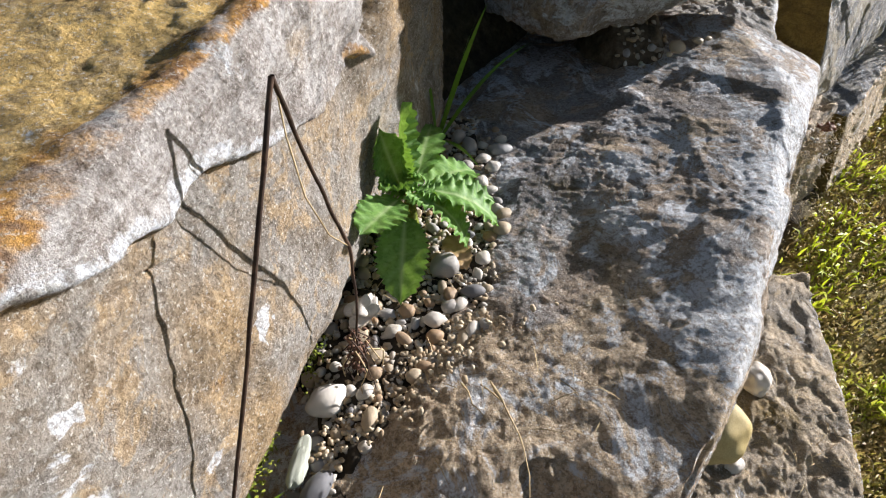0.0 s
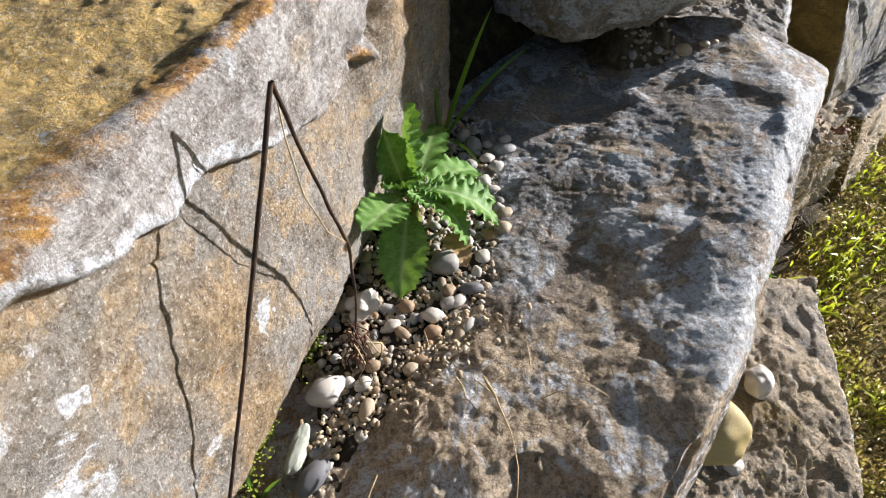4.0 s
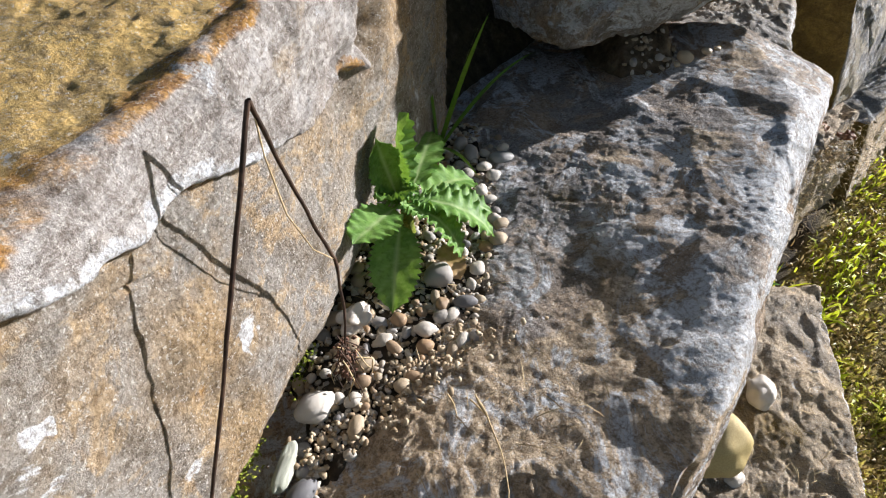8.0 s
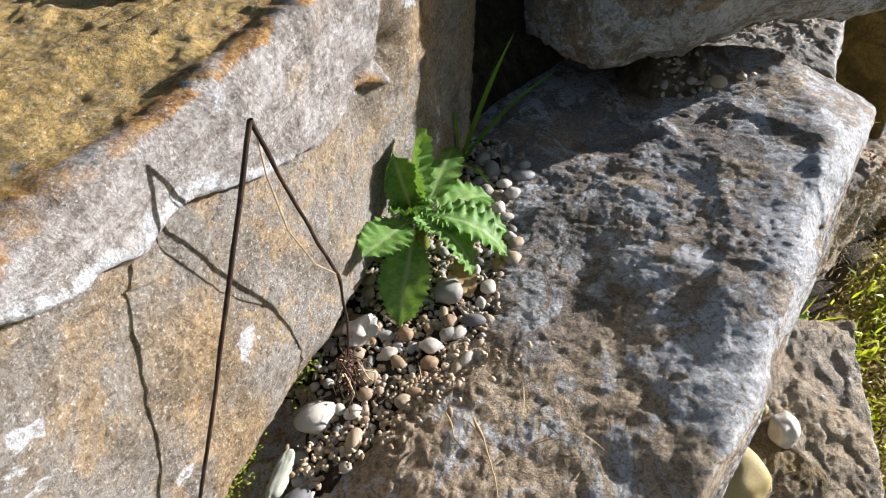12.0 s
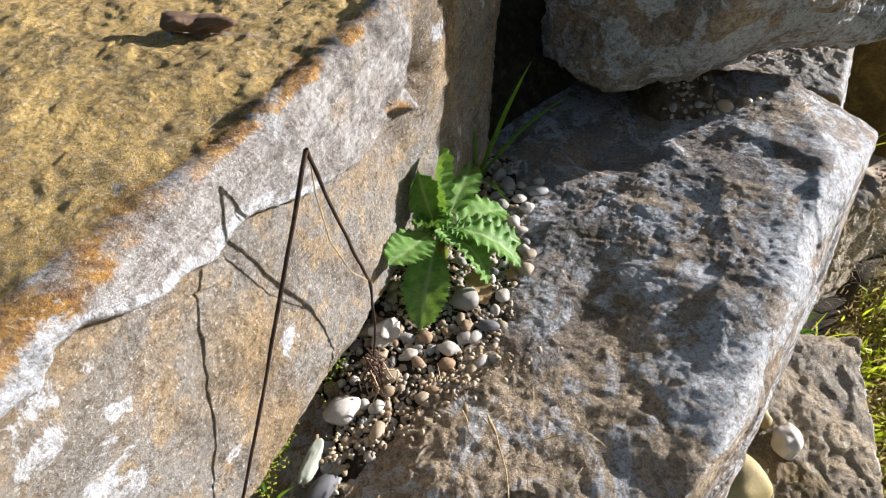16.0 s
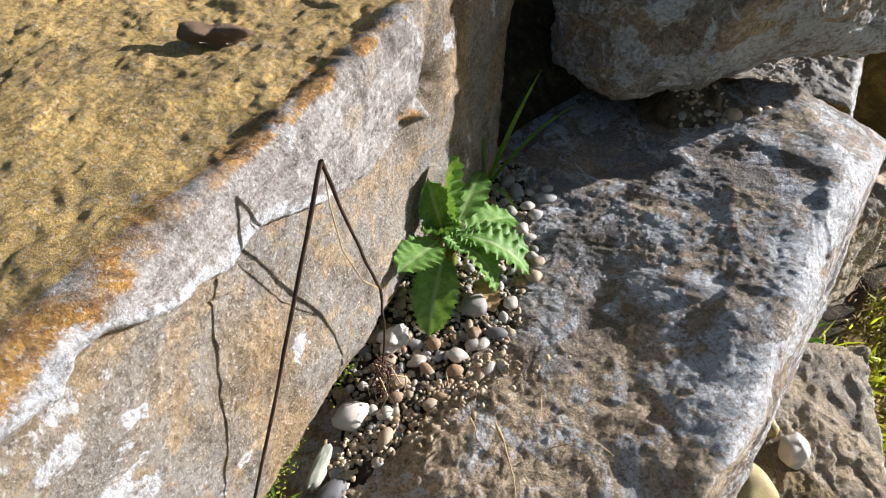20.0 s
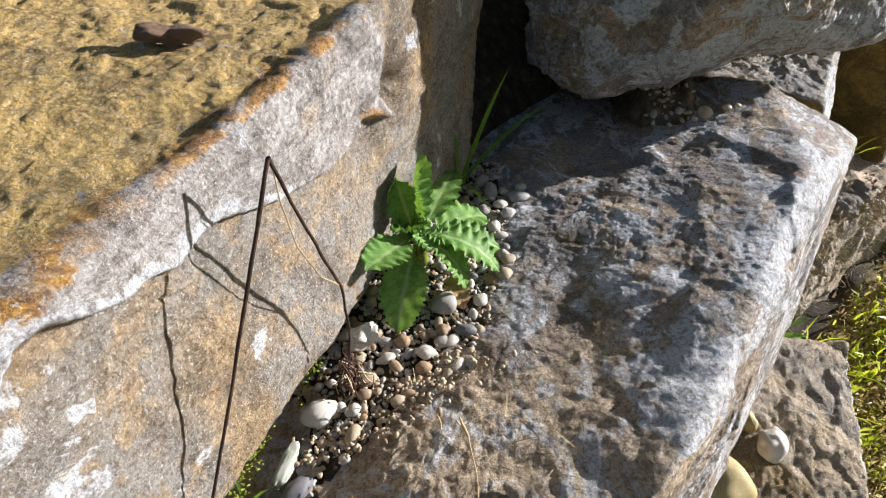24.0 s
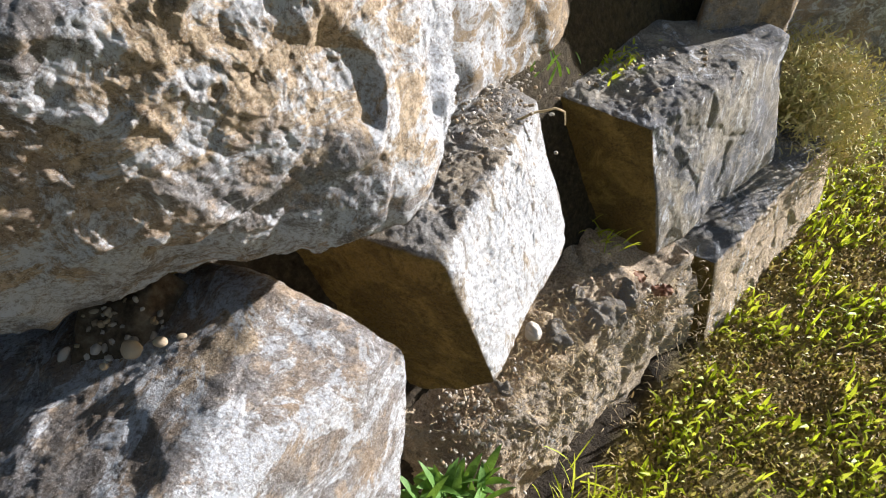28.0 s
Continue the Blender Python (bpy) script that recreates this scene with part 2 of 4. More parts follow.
def fbm(p, scale, octaves=4, gain=0.5, seed=0):
    total, amp = 0, 1.0
    for n in range(octaves):
        total = total + amp * vnoise(p * scale * 2.03**n + 17.3 * n, seed + n)
        amp *= gain
    return total


def chipped(p, scale, seed, crisp=22.0):
    """Flat, tilted chips: each cell of broken stone leans its own way."""
    q = p * scale
    i = np.floor(q).astype(np.int64)
    weight, value = np.full(len(q), 1e-9), np.zeros(len(q))
    for dx in (-1, 0, 1):
        for dy in (-1, 0, 1):
            for dz in (-1, 0, 1):
                c = i + (dx, dy, dz)
                h = (c[:, 0] * 73856093) ^ (c[:, 1] * 19349663) ^ (c[:, 2] * 83492791) ^ (seed * 7919)
                jit = [LATTICE[((h >> k) ^ (h * (k + 3))) & 4095] for k in (1, 5, 9, 11, 13, 17)]
                off = q - (c + 0.5 + 0.45 * np.stack(jit[:3], 1))
                far = (off * off).sum(1)
                share = np.exp(-crisp * far)
                weight += share
                value += share * (1.3 * (off * np.stack(jit[3:], 1)).sum(1) + 0.4 * jit[4])
    return value / weight


def cube_sphere(n):
    """Directions over a sphere from a cube's grid, and its quads."""
    index, quads = {}, []
    k = np.arange(n + 1)
    a, b = np.meshgrid(k, k, indexing="ij")
    pts, faces, base = [], [], 0
    for axis in range(3):
        for side in (0, n):
            g = np.zeros((n + 1, n + 1, 3), int)
            g[..., axis], g[..., (axis + 1) % 3], g[..., (axis + 2) % 3] = side, a, b
            ids = base + np.arange((n + 1) ** 2).reshape(n + 1, n + 1)
            q = np.stack([ids[:-1, :-1], ids[1:, :-1], ids[1:, 1:], ids[:-1, 1:]], -1).reshape(-1, 4)
            faces.append(q if side else q[:, ::-1])
            pts.append(g.reshape(-1, 3))
            base += (n + 1) ** 2
    pts, faces = np.concatenate(pts), np.concatenate(faces)
    code, first, back = np.unique(pts @ np.array([1, 1000, 1000000]), return_index=True, return_inverse=True)
    unit = np.tan((pts[first] / n - 0.5) * math.pi / 2)
    return unit, back.ravel()[faces]


SPHERES = {}


def mesh_of(name, verts, faces, material, attrs=None, smooth=True):
    """A mesh from arrays of places and of equal-sided faces."""
    me = bpy.data.meshes.new(name)
    verts, faces = np.asarray(verts, np.float32), np.asarray(faces, np.int32)
    sides = faces.shape[1]
    me.vertices.add(len(verts))
    me.vertices.foreach_set("co", verts.ravel())
    me.loops.add(faces.size)
    me.loops.foreach_set("vertex_index", faces.ravel())
    me.polygons.add(len(faces))
    me.polygons.foreach_set("loop_start", np.arange(0, faces.size, sides, dtype=np.int32))
    me.polygons.foreach_set("loop_total", np.full(len(faces), sides, np.int32))
    me.update(calc_edges=True)
    me.polygons.foreach_set("use_smooth", np.full(len(faces), smooth))
    for key, value in (attrs or {}).items():
        me.attributes.new(key, "FLOAT", "POINT").data.foreach_set("value", np.asarray(value, np.float32))
    me.materials.append(material)
    return me


def part(name, me, parent=None, label="", at=None):
    ob = new(name, me)
    if parent is not None:
        ob.parent = parent
    if at is not None:
        ob.matrix_basis = at
    if label:
        tagged(ob, label)
    return ob


def boulder(label, centre, planes, n, size, material, seed, rough=0.012, chip=0.010, chip_scale=9.0, sharp=130.0, fine=0.0015, ledge=0.002, shard=0.003, calm=(), layers=None, grain=(1, 1, 1), spots=(), relief=None):
    """A quarried boulder: flat faces (way out, a point on it, stain, and where it is only local a middle and a radius),
    worn round at the edges, broken into chips and pitted."""
    if n not in SPHERES:
        SPHERES[n] = cube_sphere(n)
    unit, faces = SPHERES[n]
    ways = unit * np.array(size)
    ways = ways / np.linalg.norm(ways, axis=1, keepdims=True)
    c = np.array(centre)
    normals, reach, local = [], [], []
    for way, point, stain, *where in planes:
        nn = np.array(way, float) / np.linalg.norm(way)
        normals.append(nn)
        cosine = ways @ nn
        far = nn @ (np.array(point) - c)
        reach.append(np.where(cosine > 1e-3, far / np.maximum(cosine, 1e-3), 30.0))
        local.append(where)
    reach = np.stack(reach, 1)

    def blend(reach):
        low = reach.min(1, keepdims=True)
        w = np.exp(-np.minimum((reach - low) * sharp, 50))
        total = w.sum(1, keepdims=True)
        return (low - np.log(total) / sharp)[:, 0], w / total

    if any(local):
        whole = np.array([not w for w in local])
        r, _ = blend(np.where(whole, reach, 30.0))
        p = c + ways * r[:, None]
        for k, where in enumerate(local):
            if where:
                d = np.linalg.norm(p - np.array(where[0]), axis=1) + 0.25 * where[1] * vnoise(p * 1.6 / where[1], seed + 5)
                reach[:, k] += 2.0 * np.maximum(0, d - where[1])
    r, w = blend(reach)
    p = c + ways * r[:, None]
    out = w @ np.stack(normals)
    out = out / np.maximum(np.linalg.norm(out, axis=1, keepdims=True), 1e-6)
    warp = p + 0.03 * np.stack([fbm(p, 7, 3, 0.5, seed + k) for k in (40, 41, 42)], 1)
    bump = rough * fbm(p, 4.5, 3, 0.5, seed) + chip * chipped(warp, chip_scale, seed)
    rise = 2.2 * fbm(warp * np.array(grain), 9, 4, 0.55, seed + 8)
    part_of = rise - np.floor(rise)
    bump = bump + ledge * (np.floor(rise) + np.clip((part_of - 0.72) / 0.28, 0, 1) ** 1.5 + 0.25 * part_of)
    wild = np.clip(0.55 + 1.1 * fbm(p, 3.5, 2, 0.5, seed + 21), 0.35, 1.3)
    for middle, radius in calm:
        wild = wild * np.clip(np.linalg.norm(p - np.array(middle), axis=1) / radius - 0.5, 0.12, 1)
    bump = bump + shard * wild * (chipped(p + 0.6 * (warp - p), 22, seed + 4, 30.0) + 0.6 * chipped(p + 0.4 * (warp - p), 52, seed + 14, 40.0) + 0.4 * chipped(p + 0.2 * (warp - p), 110, seed + 15, 40.0)) + 0.6 * fine * fbm(p * np.array(grain), 75, 3, 0.62, seed + 9)
    if layers:
        way, scale, deep = layers
        band = vnoise(np.stack([p @ np.array(way) * scale + 0.8 * fbm(p, 6, 3, 0.5, seed + 2), p[:, 0] * 3, p[:, 1] * 3], 1), seed + 6)
        bump = bump + deep * np.clip(band * 3, -1, 1)
    extra = {}
    if relief:
        height, extra = relief(p, out)
        bump = bump + height
    p = p + out * bump[:, None]
    stains = {key: np.zeros(len(p)) for key in ("ochre", "pale", "brown", "rust", "dust", "crust")}
    for k, (_, _, stain, *_) in enumerate(planes):
        if stain in stains:
            stains[stain] += w[:, k]
    for middle, radius, key, much in spots:
        d = np.linalg.norm(p - np.array(middle), axis=1) * (1 + 0.5 * vnoise(p * 1.3 / radius, seed + 3))
        stains[key] += much * np.clip(1.5 - d / radius, 0, 1)
    for key, much in extra.items():
        stains[key] += much
    stains["rust"] += 0.8 * np.clip(5 * stains["ochre"] * stains["pale"], 0, 1)
    base = Vector((c[0], c[1], p[:, 2].min()))
    ob = new("boulder", mesh_of("boulder", p - np.array(base), faces, material, stains))
    ob.location = base
    return tagged(ob, label, "boulder", "boulders of the dry-stone wall")


# ---- ground: one sheet, the lawn at the wall's foot and the bank behind it ----
def bank(x, y):
    """Height of the earth: level lawn, rising behind the wall's line to the terrace."""
    off = -0.79 * (x - 0.78) + 0.61 * (y - 0.75)
    k = np.clip((off - 0.12) / 0.75, 0, 1)
    return 1.16 * k * k * (3 - 2 * k) + 0.02 * np.clip(y - 1, 0, 3)


def ground_sheet():
    edges = np.concatenate([-np.geomspace(400, 1.6, 24), np.linspace(-1.5, 4.5, 200), np.geomspace(4.7, 400, 24)])
    gx, gy = np.meshgrid(edges, edges, indexing="ij")
    p = np.stack([gx, gy, np.zeros_like(gx)], -1).reshape(-1, 3)
    near = np.exp(-(np.linalg.norm(p[:, :2] - (1, 1), axis=1) / 3) ** 2)
    p[:, 2] = bank(p[:, 0], np.clip(p[:, 1], -9, 6)) + near * 0.012 * fbm(p, 9, 4, 0.55, 3)
    n = len(edges)
    ids = np.arange(n * n).reshape(n, n)
    f = np.stack([ids[:-1, :-1], ids[1:, :-1], ids[1:, 1:], ids[:-1, 1:]], -1).reshape(-1, 4)
    s = Nodes("turf", 0.95)
    colour = s.ramp(s.noise(40, 8, 0.7), [(0.36, (0.12, 0.085, 0.03)), (0.52, (0.38, 0.29, 0.10)), (0.68, (0.58, 0.46, 0.19))])
    earth = s.ramp(s.noise(70, 8, 0.7), [(0.35, (0.02, 0.014, 0.009)), (0.55, (0.06, 0.045, 0.03)), (0.7, (0.13, 0.10, 0.07))])
    colour = s.mix(s.attr("earth"), colour, earth)
    s.bump(s.noise(120, 6, 0.7), 1.0, 0.02)
    ob = new("ground", mesh_of("ground", p, f, s.done(colour), {"earth": np.clip((-0.79 * (p[:, 0] - 0.78) + 0.61 * (p[:, 1] - 0.75) - 0.03) / 0.06, 0, 1) * near}))
    return tagged(ob, "mossy turf lawn sloping up into an earth bank", "ground", kind="structure")


ground_sheet()


# ---- the dry-stone wall, boulder by boulder ----
def ramp(value, low, high):
    k = np.clip((value - low) / (high - low), 0, 1)
    return k * k * (3 - 2 * k)


def tan_relief(p, out):
    """The grey crust that stands proud along the top edge, the broken notch at its end and the flank that swings outwards."""
    x, y, z = p.T
    front = np.clip(1.4 * out[:, 0] - 0.1, 0, 1)
    line = np.interp(y, (0.18, 0.31, 0.35, 0.38, 0.44, 0.50, 0.54, 0.62, 0.67), (1.335, 1.335, 1.318, 1.303, 1.295, 1.262, 1.254, 1.250, 1.225))
    line = line + 0.010 * fbm(p, 14, 4, 0.6, 71)
    crust = ramp(z, line - 0.002, line + 0.007) * (1 - ramp(y + 0.012 * vnoise(p * 30, 4), 0.635, 0.66))
    notch = np.exp(-((y - 0.655) / 0.018) ** 2 - ((z - 1.262) / 0.022) ** 2) + 0.7 * np.exp(-((y - 0.60) / 0.022) ** 2 - ((z - 1.262) / 0.008) ** 2)
    flank = ramp(y + 0.01 * vnoise(p * 22, 8), 0.60, 0.70)
    dent = np.exp(-((y - 0.335) / 0.05) ** 2 - ((z - 1.285) / 0.03) ** 2)
    crack = np.exp(-((z - 1.288 + 0.5 * (y - 0.36) + 0.004 * vnoise(p * 60, 3)) / 0.0016) ** 2) * ramp(y, 0.335, 0.35) * (1 - ramp(y, 0.385, 0.40))
    height = front * (0.013 * crust - 0.016 * notch + 0.022 * flank - 0.004 * dent - 0.003 * crack)
    edge = -0.078 + 0.21 * (y - 0.405)
    rim = ramp(x, edge - 0.052, edge - 0.028) * ramp(out[:, 2], 0.3, 0.6) * (1 - ramp(y, 0.60, 0.68))
    scab = crust * ramp(out[:, 0], 0.25, 0.5)
    return height, {"crust": 0.95 * scab, "pale": 1.5 * np.exp(-((z - line - 0.006) / 0.010) ** 2) * front * crust * (1 - 0.6 * ramp(y, 0.45, 0.55)), "rust": 0.60 * rim, "brown": 0.22 * front * np.exp(-((z - line + 0.022) / 0.016) ** 2) * (1 - ramp(y, 0.37, 0.45))}


boulder("tan limestone boulder with an ochre-stained flat top", (-0.27, 0.42, 1.22), [
    ((0.977, -0.201, 0.077), (-0.087, 0.373, 1.192), ""),
    ((0.75, -0.2, 0.7), (-0.088, 0.42, 1.352), ""),
    ((0.07, 0.05, 1), (-0.16, 0.45, 1.353), "ochre"),
    ((0.35, 0.1, 1), (0.0, 0.74, 1.335), "crust"),
    ((0.6, -0.243, -0.8), (-0.080, 0.379, 1.086), ""),
    ((0.3, 0.9, -0.35), (0.05, 0.872, 1.16), ""),
    ((-1, 0, 0), (-0.85, 0.36, 1.2), ""),
    ((-0.2, -1, 0), (-0.4, -0.15, 1.2), ""),
    ((0.1, 0, -1), (-0.3, 0.3, 0.98), ""),
], 230, (0.22, 0.42, 0.17), ROCK_LEFT, 11, rough=0.006, chip=0.002, chip_scale=9, fine=0.0012, ledge=0.0012, shard=0.0018, relief=tan_relief, spots=[
    ((-0.076, 0.402, 1.184), 0.008, "pale", 3.0), ((-0.09, 0.29, 1.346), 0.012, "pale", 0.6), ((-0.1, 0.25, 1.32), 0.012, "pale", 0.8),
    ((-0.11, 0.294, 1.16), 0.012, "pale", 1.2), ((-0.085, 0.352, 1.19), 0.012, "rust", 0.7),
    ((-0.110, 0.302, 1.318), 0.0084, "pale", 1.5), ((-0.111, 0.293, 1.286), 0.0056, "pale", 1.9), ((-0.109, 0.300, 1.278), 0.0047, "pale", 1.9), ((-0.116, 0.284, 1.329), 0.0094, "pale", 1.4), ((-0.117, 0.272, 1.305), 0.0112, "pale", 1.4), ((-0.120, 0.257, 1.307), 0.0112, "pale", 1.2), ((-0.113, 0.281, 1.276), 0.0065, "pale", 1.2), ((-0.121, 0.260, 1.327), 0.0112, "pale", 1.2),
    ((-0.115, 0.262, 1.250), 0.0094, "pale", 1.2), ((-0.118, 0.227, 1.209), 0.0131, "pale", 1.0),
    ((0.022, 0.806, 1.266), 0.0131, "pale", 1.2), ((-0.011, 0.698, 1.286), 0.0131, "pale", 1.0), ((0.002, 0.752, 1.315), 0.0149, "pale", 1.0), ((0.014, 0.744, 1.151), 0.0112, "pale", 1.1), ((0.015, 0.773, 1.237), 0.0094, "pale", 1.0), ((0.033, 0.805, 1.140), 0.0094, "pale", 1.1), ((0.012, 0.724, 1.108), 0.0094, "pale", 1.1),
    ((-0.07, 0.33, 1.352), 0.016, "pale", 0.9), ((-0.07, 0.36, 1.335), 0.016, "pale", 0.8), ((-0.066, 0.40, 1.318), 0.016, "pale", 0.8), ((-0.055, 0.46, 1.335), 0.020, "pale", 0.5), ((-0.045, 0.52, 1.335), 0.018, "pale", 0.7), ((-0.03, 0.57, 1.33), 0.018, "pale", 0.9), ((-0.02, 0.62, 1.31), 0.018, "pale", 1.0),
    ((-0.075, 0.295, 1.299), 0.008, "pale", 1.4), ((-0.080, 0.285, 1.297), 0.007, "pale", 1.4), ((-0.095, 0.275, 1.27), 0.016, "pale", 0.8), ((-0.1, 0.27, 1.23), 0.016, "pale", 0.9), ((-0.093, 0.32, 1.16), 0.008, "pale", 1.2), ((0.02, 0.74, 1.14), 0.012, "pale", 1.0), ((0.03, 0.77, 1.2), 0.016, "pale", 0.7), ((-0.03, 0.63, 1.18), 0.012, "pale", 0.7),
    ((-0.03, 0.62, 1.25), 0.020, "ochre", 0.7), ((-0.05, 0.50, 1.25), 0.012, "ochre", 0.6)])


def long_relief(p, out):
    """Shallow troughs in the top of the long boulder and the lip along its near end."""
    x, y, z = p.T
    up = np.clip(out[:, 2], 0, 1)
    trough = np.exp(-((x - 0.19) / 0.05) ** 2 - ((y - 0.60) / 0.12) ** 2) + 0.9 * np.exp(-((x - 0.21) / 0.05) ** 2 - ((y - 0.86) / 0.07) ** 2)
    lip = np.exp(-((x - 0.06) / 0.06) ** 2 - ((y - 0.37) / 0.05) ** 2)
    return up * (-0.006 * trough + 0.008 * lip), {}


boulder("long grey limestone boulder, white along its outer edge", (0.24, 0.62, 0.95), [
    ((-0.185, 0.104, 0.977), (0.305, 0.668, 1.066), ""),
    ((0.75, -0.62, 0.15), (0.335, 0.435, 1.0), ""),
    ((0.37, 0.12, 1), (0.496, 0.832, 1.081), ""),
    ((0.86, -0.47, 0.22), (0.500, 0.745, 1.0), ""),
    ((0.60, -0.28, 0.75), (0.372, 0.57, 1.080), "pale"),
    ((-0.35, 0.15, 1), (0.03, 0.44, 1.056), "dust"),
    ((-0.38, -0.36, 0.86), (0.165, 0.352, 1.080), "", (0.135, 0.318, 1.06), 0.036),
    ((-0.45, -0.88, 0.12), (0.262, 0.380, 1.05), "", (0.262, 0.350, 1.02), 0.034),
    ((0.3, 1, 0.1), (0.5, 1.06, 0.95), ""),
    ((0.8, 0.5, -0.35), (0.611, 1.0, 0.86), ""),
    ((-1, 0, -0.2), (-0.12, 0.5, 0.9), ""),
    ((0, -1, 0), (0.2, 0.1, 0.8), ""),
    ((0.4, -0.2, -1), (0.5, 0.8, 0.60), ""),
], 290, (0.32, 0.45, 0.14), ROCK_GREY, 21, rough=0.005, chip=0.0042, chip_scale=9, fine=0.0012, ledge=0.0006, shard=0.0019, grain=(0.7, 1.2, 1), relief=long_relief, spots=[
    ((0.296, 0.617, 1.072), 0.014, "pale", 1.6), ((0.39, 0.66, 1.08), 0.03, "pale", 0.5), ((0.45, 0.77, 1.08), 0.03, "pale", 0.4), ((0.30, 0.494, 1.08), 0.035, "pale", 0.9), ((0.222, 0.60, 1.06), 0.025, "pale", 0.6),
    ((0.261, 0.70, 1.06), 0.025, "pale", 0.7), ((0.25, 0.745, 1.06), 0.03, "dust", 0.7), ((0.33, 0.735, 1.07), 0.035, "dust", 0.8), ((0.36, 0.75, 1.07), 0.03, "dust", 0.8),
    ((0.43, 0.92, 1.07), 0.03, "dust", 0.6), ((0.14, 0.38, 1.06), 0.10, "dust", 1.0), ((0.06, 0.40, 1.05), 0.07, "dust", 0.8), ((0.19, 0.42, 1.07), 0.05, "dust", 0.9), ((0.10, 0.60, 1.04), 0.07, "brown", 0.36), ((0.17, 0.70, 1.05), 0.06, "brown", 0.26), ((0.21, 0.62, 1.05), 0.06, "brown", 0.30), ((0.22, 0.54, 1.06), 0.04, "brown", 0.24), ((0.22, 0.44, 1.07), 0.06, "dust", 1.0), ((0.10, 0.33, 1.06), 0.08, "dust", 0.8), ((0.28, 0.42, 1.07), 0.03, "dust", 0.6), ((0.26, 0.47, 1.07), 0.07, "dust", 0.7), ((0.06, 0.34, 1.05), 0.07, "dust", 0.6), ((0.46, 0.98, 1.06), 0.04, "dust", 0.7), ((0.03, 0.28, 1.05), 0.06, "brown", 0.22)])
def arch(p, out):
    """The hollow under the middle of the upper boulder, where light comes through."""
    under = np.clip(-1.5 * out[:, 2], 0, 1)
    return -0.020 * under * np.exp(-((p[:, 0] - 0.44) / 0.07) ** 2 - ((p[:, 1] - 1.0) / 0.12) ** 2), {}


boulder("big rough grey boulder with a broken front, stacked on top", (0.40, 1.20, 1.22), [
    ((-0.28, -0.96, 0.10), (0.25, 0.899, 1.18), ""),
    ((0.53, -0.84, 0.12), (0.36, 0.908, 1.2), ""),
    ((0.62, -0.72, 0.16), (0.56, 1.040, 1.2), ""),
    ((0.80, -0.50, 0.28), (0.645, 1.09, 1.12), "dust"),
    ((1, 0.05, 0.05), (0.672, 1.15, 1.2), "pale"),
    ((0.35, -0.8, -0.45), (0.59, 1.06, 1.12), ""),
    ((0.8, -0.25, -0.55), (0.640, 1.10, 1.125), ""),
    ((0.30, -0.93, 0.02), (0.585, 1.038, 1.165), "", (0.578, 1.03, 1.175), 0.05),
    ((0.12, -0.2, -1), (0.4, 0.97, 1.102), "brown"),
    # pale here lightens the lower front lip: light put into the colour
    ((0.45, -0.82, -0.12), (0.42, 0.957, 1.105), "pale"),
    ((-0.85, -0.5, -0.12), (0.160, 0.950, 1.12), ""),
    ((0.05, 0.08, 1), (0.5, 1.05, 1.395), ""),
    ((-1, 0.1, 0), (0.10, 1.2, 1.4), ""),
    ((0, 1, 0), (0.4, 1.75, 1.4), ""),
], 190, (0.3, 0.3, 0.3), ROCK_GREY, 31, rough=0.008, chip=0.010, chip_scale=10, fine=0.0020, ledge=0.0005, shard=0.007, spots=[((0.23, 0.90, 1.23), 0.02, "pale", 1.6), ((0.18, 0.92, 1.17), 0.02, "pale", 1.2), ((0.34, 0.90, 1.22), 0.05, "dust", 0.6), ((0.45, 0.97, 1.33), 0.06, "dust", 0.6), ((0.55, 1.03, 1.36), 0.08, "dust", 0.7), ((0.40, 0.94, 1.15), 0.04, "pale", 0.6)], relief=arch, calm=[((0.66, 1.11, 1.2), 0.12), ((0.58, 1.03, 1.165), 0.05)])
boulder("wedge-shaped boulder with one white face", (0.62, 1.48, 0.74), [
    ((0.90, -0.36, 0.28), (0.70, 1.21, 0.855), "pale"),
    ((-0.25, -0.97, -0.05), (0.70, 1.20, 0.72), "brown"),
    ((0.0, -0.05, 1), (0.7, 1.3, 0.94), ""),
    ((0.6, 0.8, 0.1), (0.94, 1.58, 0.62), ""),
    ((0.6, -0.25, -0.75), (0.82, 1.36, 0.565), ""),
    ((-1, 0, 0), (0.25, 1.4, 0.7), ""),
    ((0, 0, -1), (0.6, 1.4, 0.46), ""),
], 120, (0.3, 0.3, 0.28), ROCK_PALE, 41, rough=0.008, chip=0.002, ledge=0.0003, shard=0.0026)
boulder("brown-sided grey boulder with a flat marbled face", (1.18, 2.05, 0.60), [
    ((0.69, -0.68, 0.25), (1.2, 1.78, 0.64), ""),
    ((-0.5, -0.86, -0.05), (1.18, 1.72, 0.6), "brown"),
    ((0.0, -0.03, 1), (1.12, 1.85, 0.80), ""),
    ((0.8, 0.6, 0.1), (1.58, 2.22, 0.7), ""),
    ((0.3, -0.3, -1), (1.3, 1.85, 0.40), ""),
    ((-1, 0.2, 0), (0.86, 1.95, 0.6), ""),
    ((-0.3, 1, 0), (1.2, 2.26, 0.6), ""),
], 100, (0.35, 0.35, 0.3), ROCK_VEINED, 51, rough=0.014, chip=0.005, ledge=0.0003, shard=0.003)
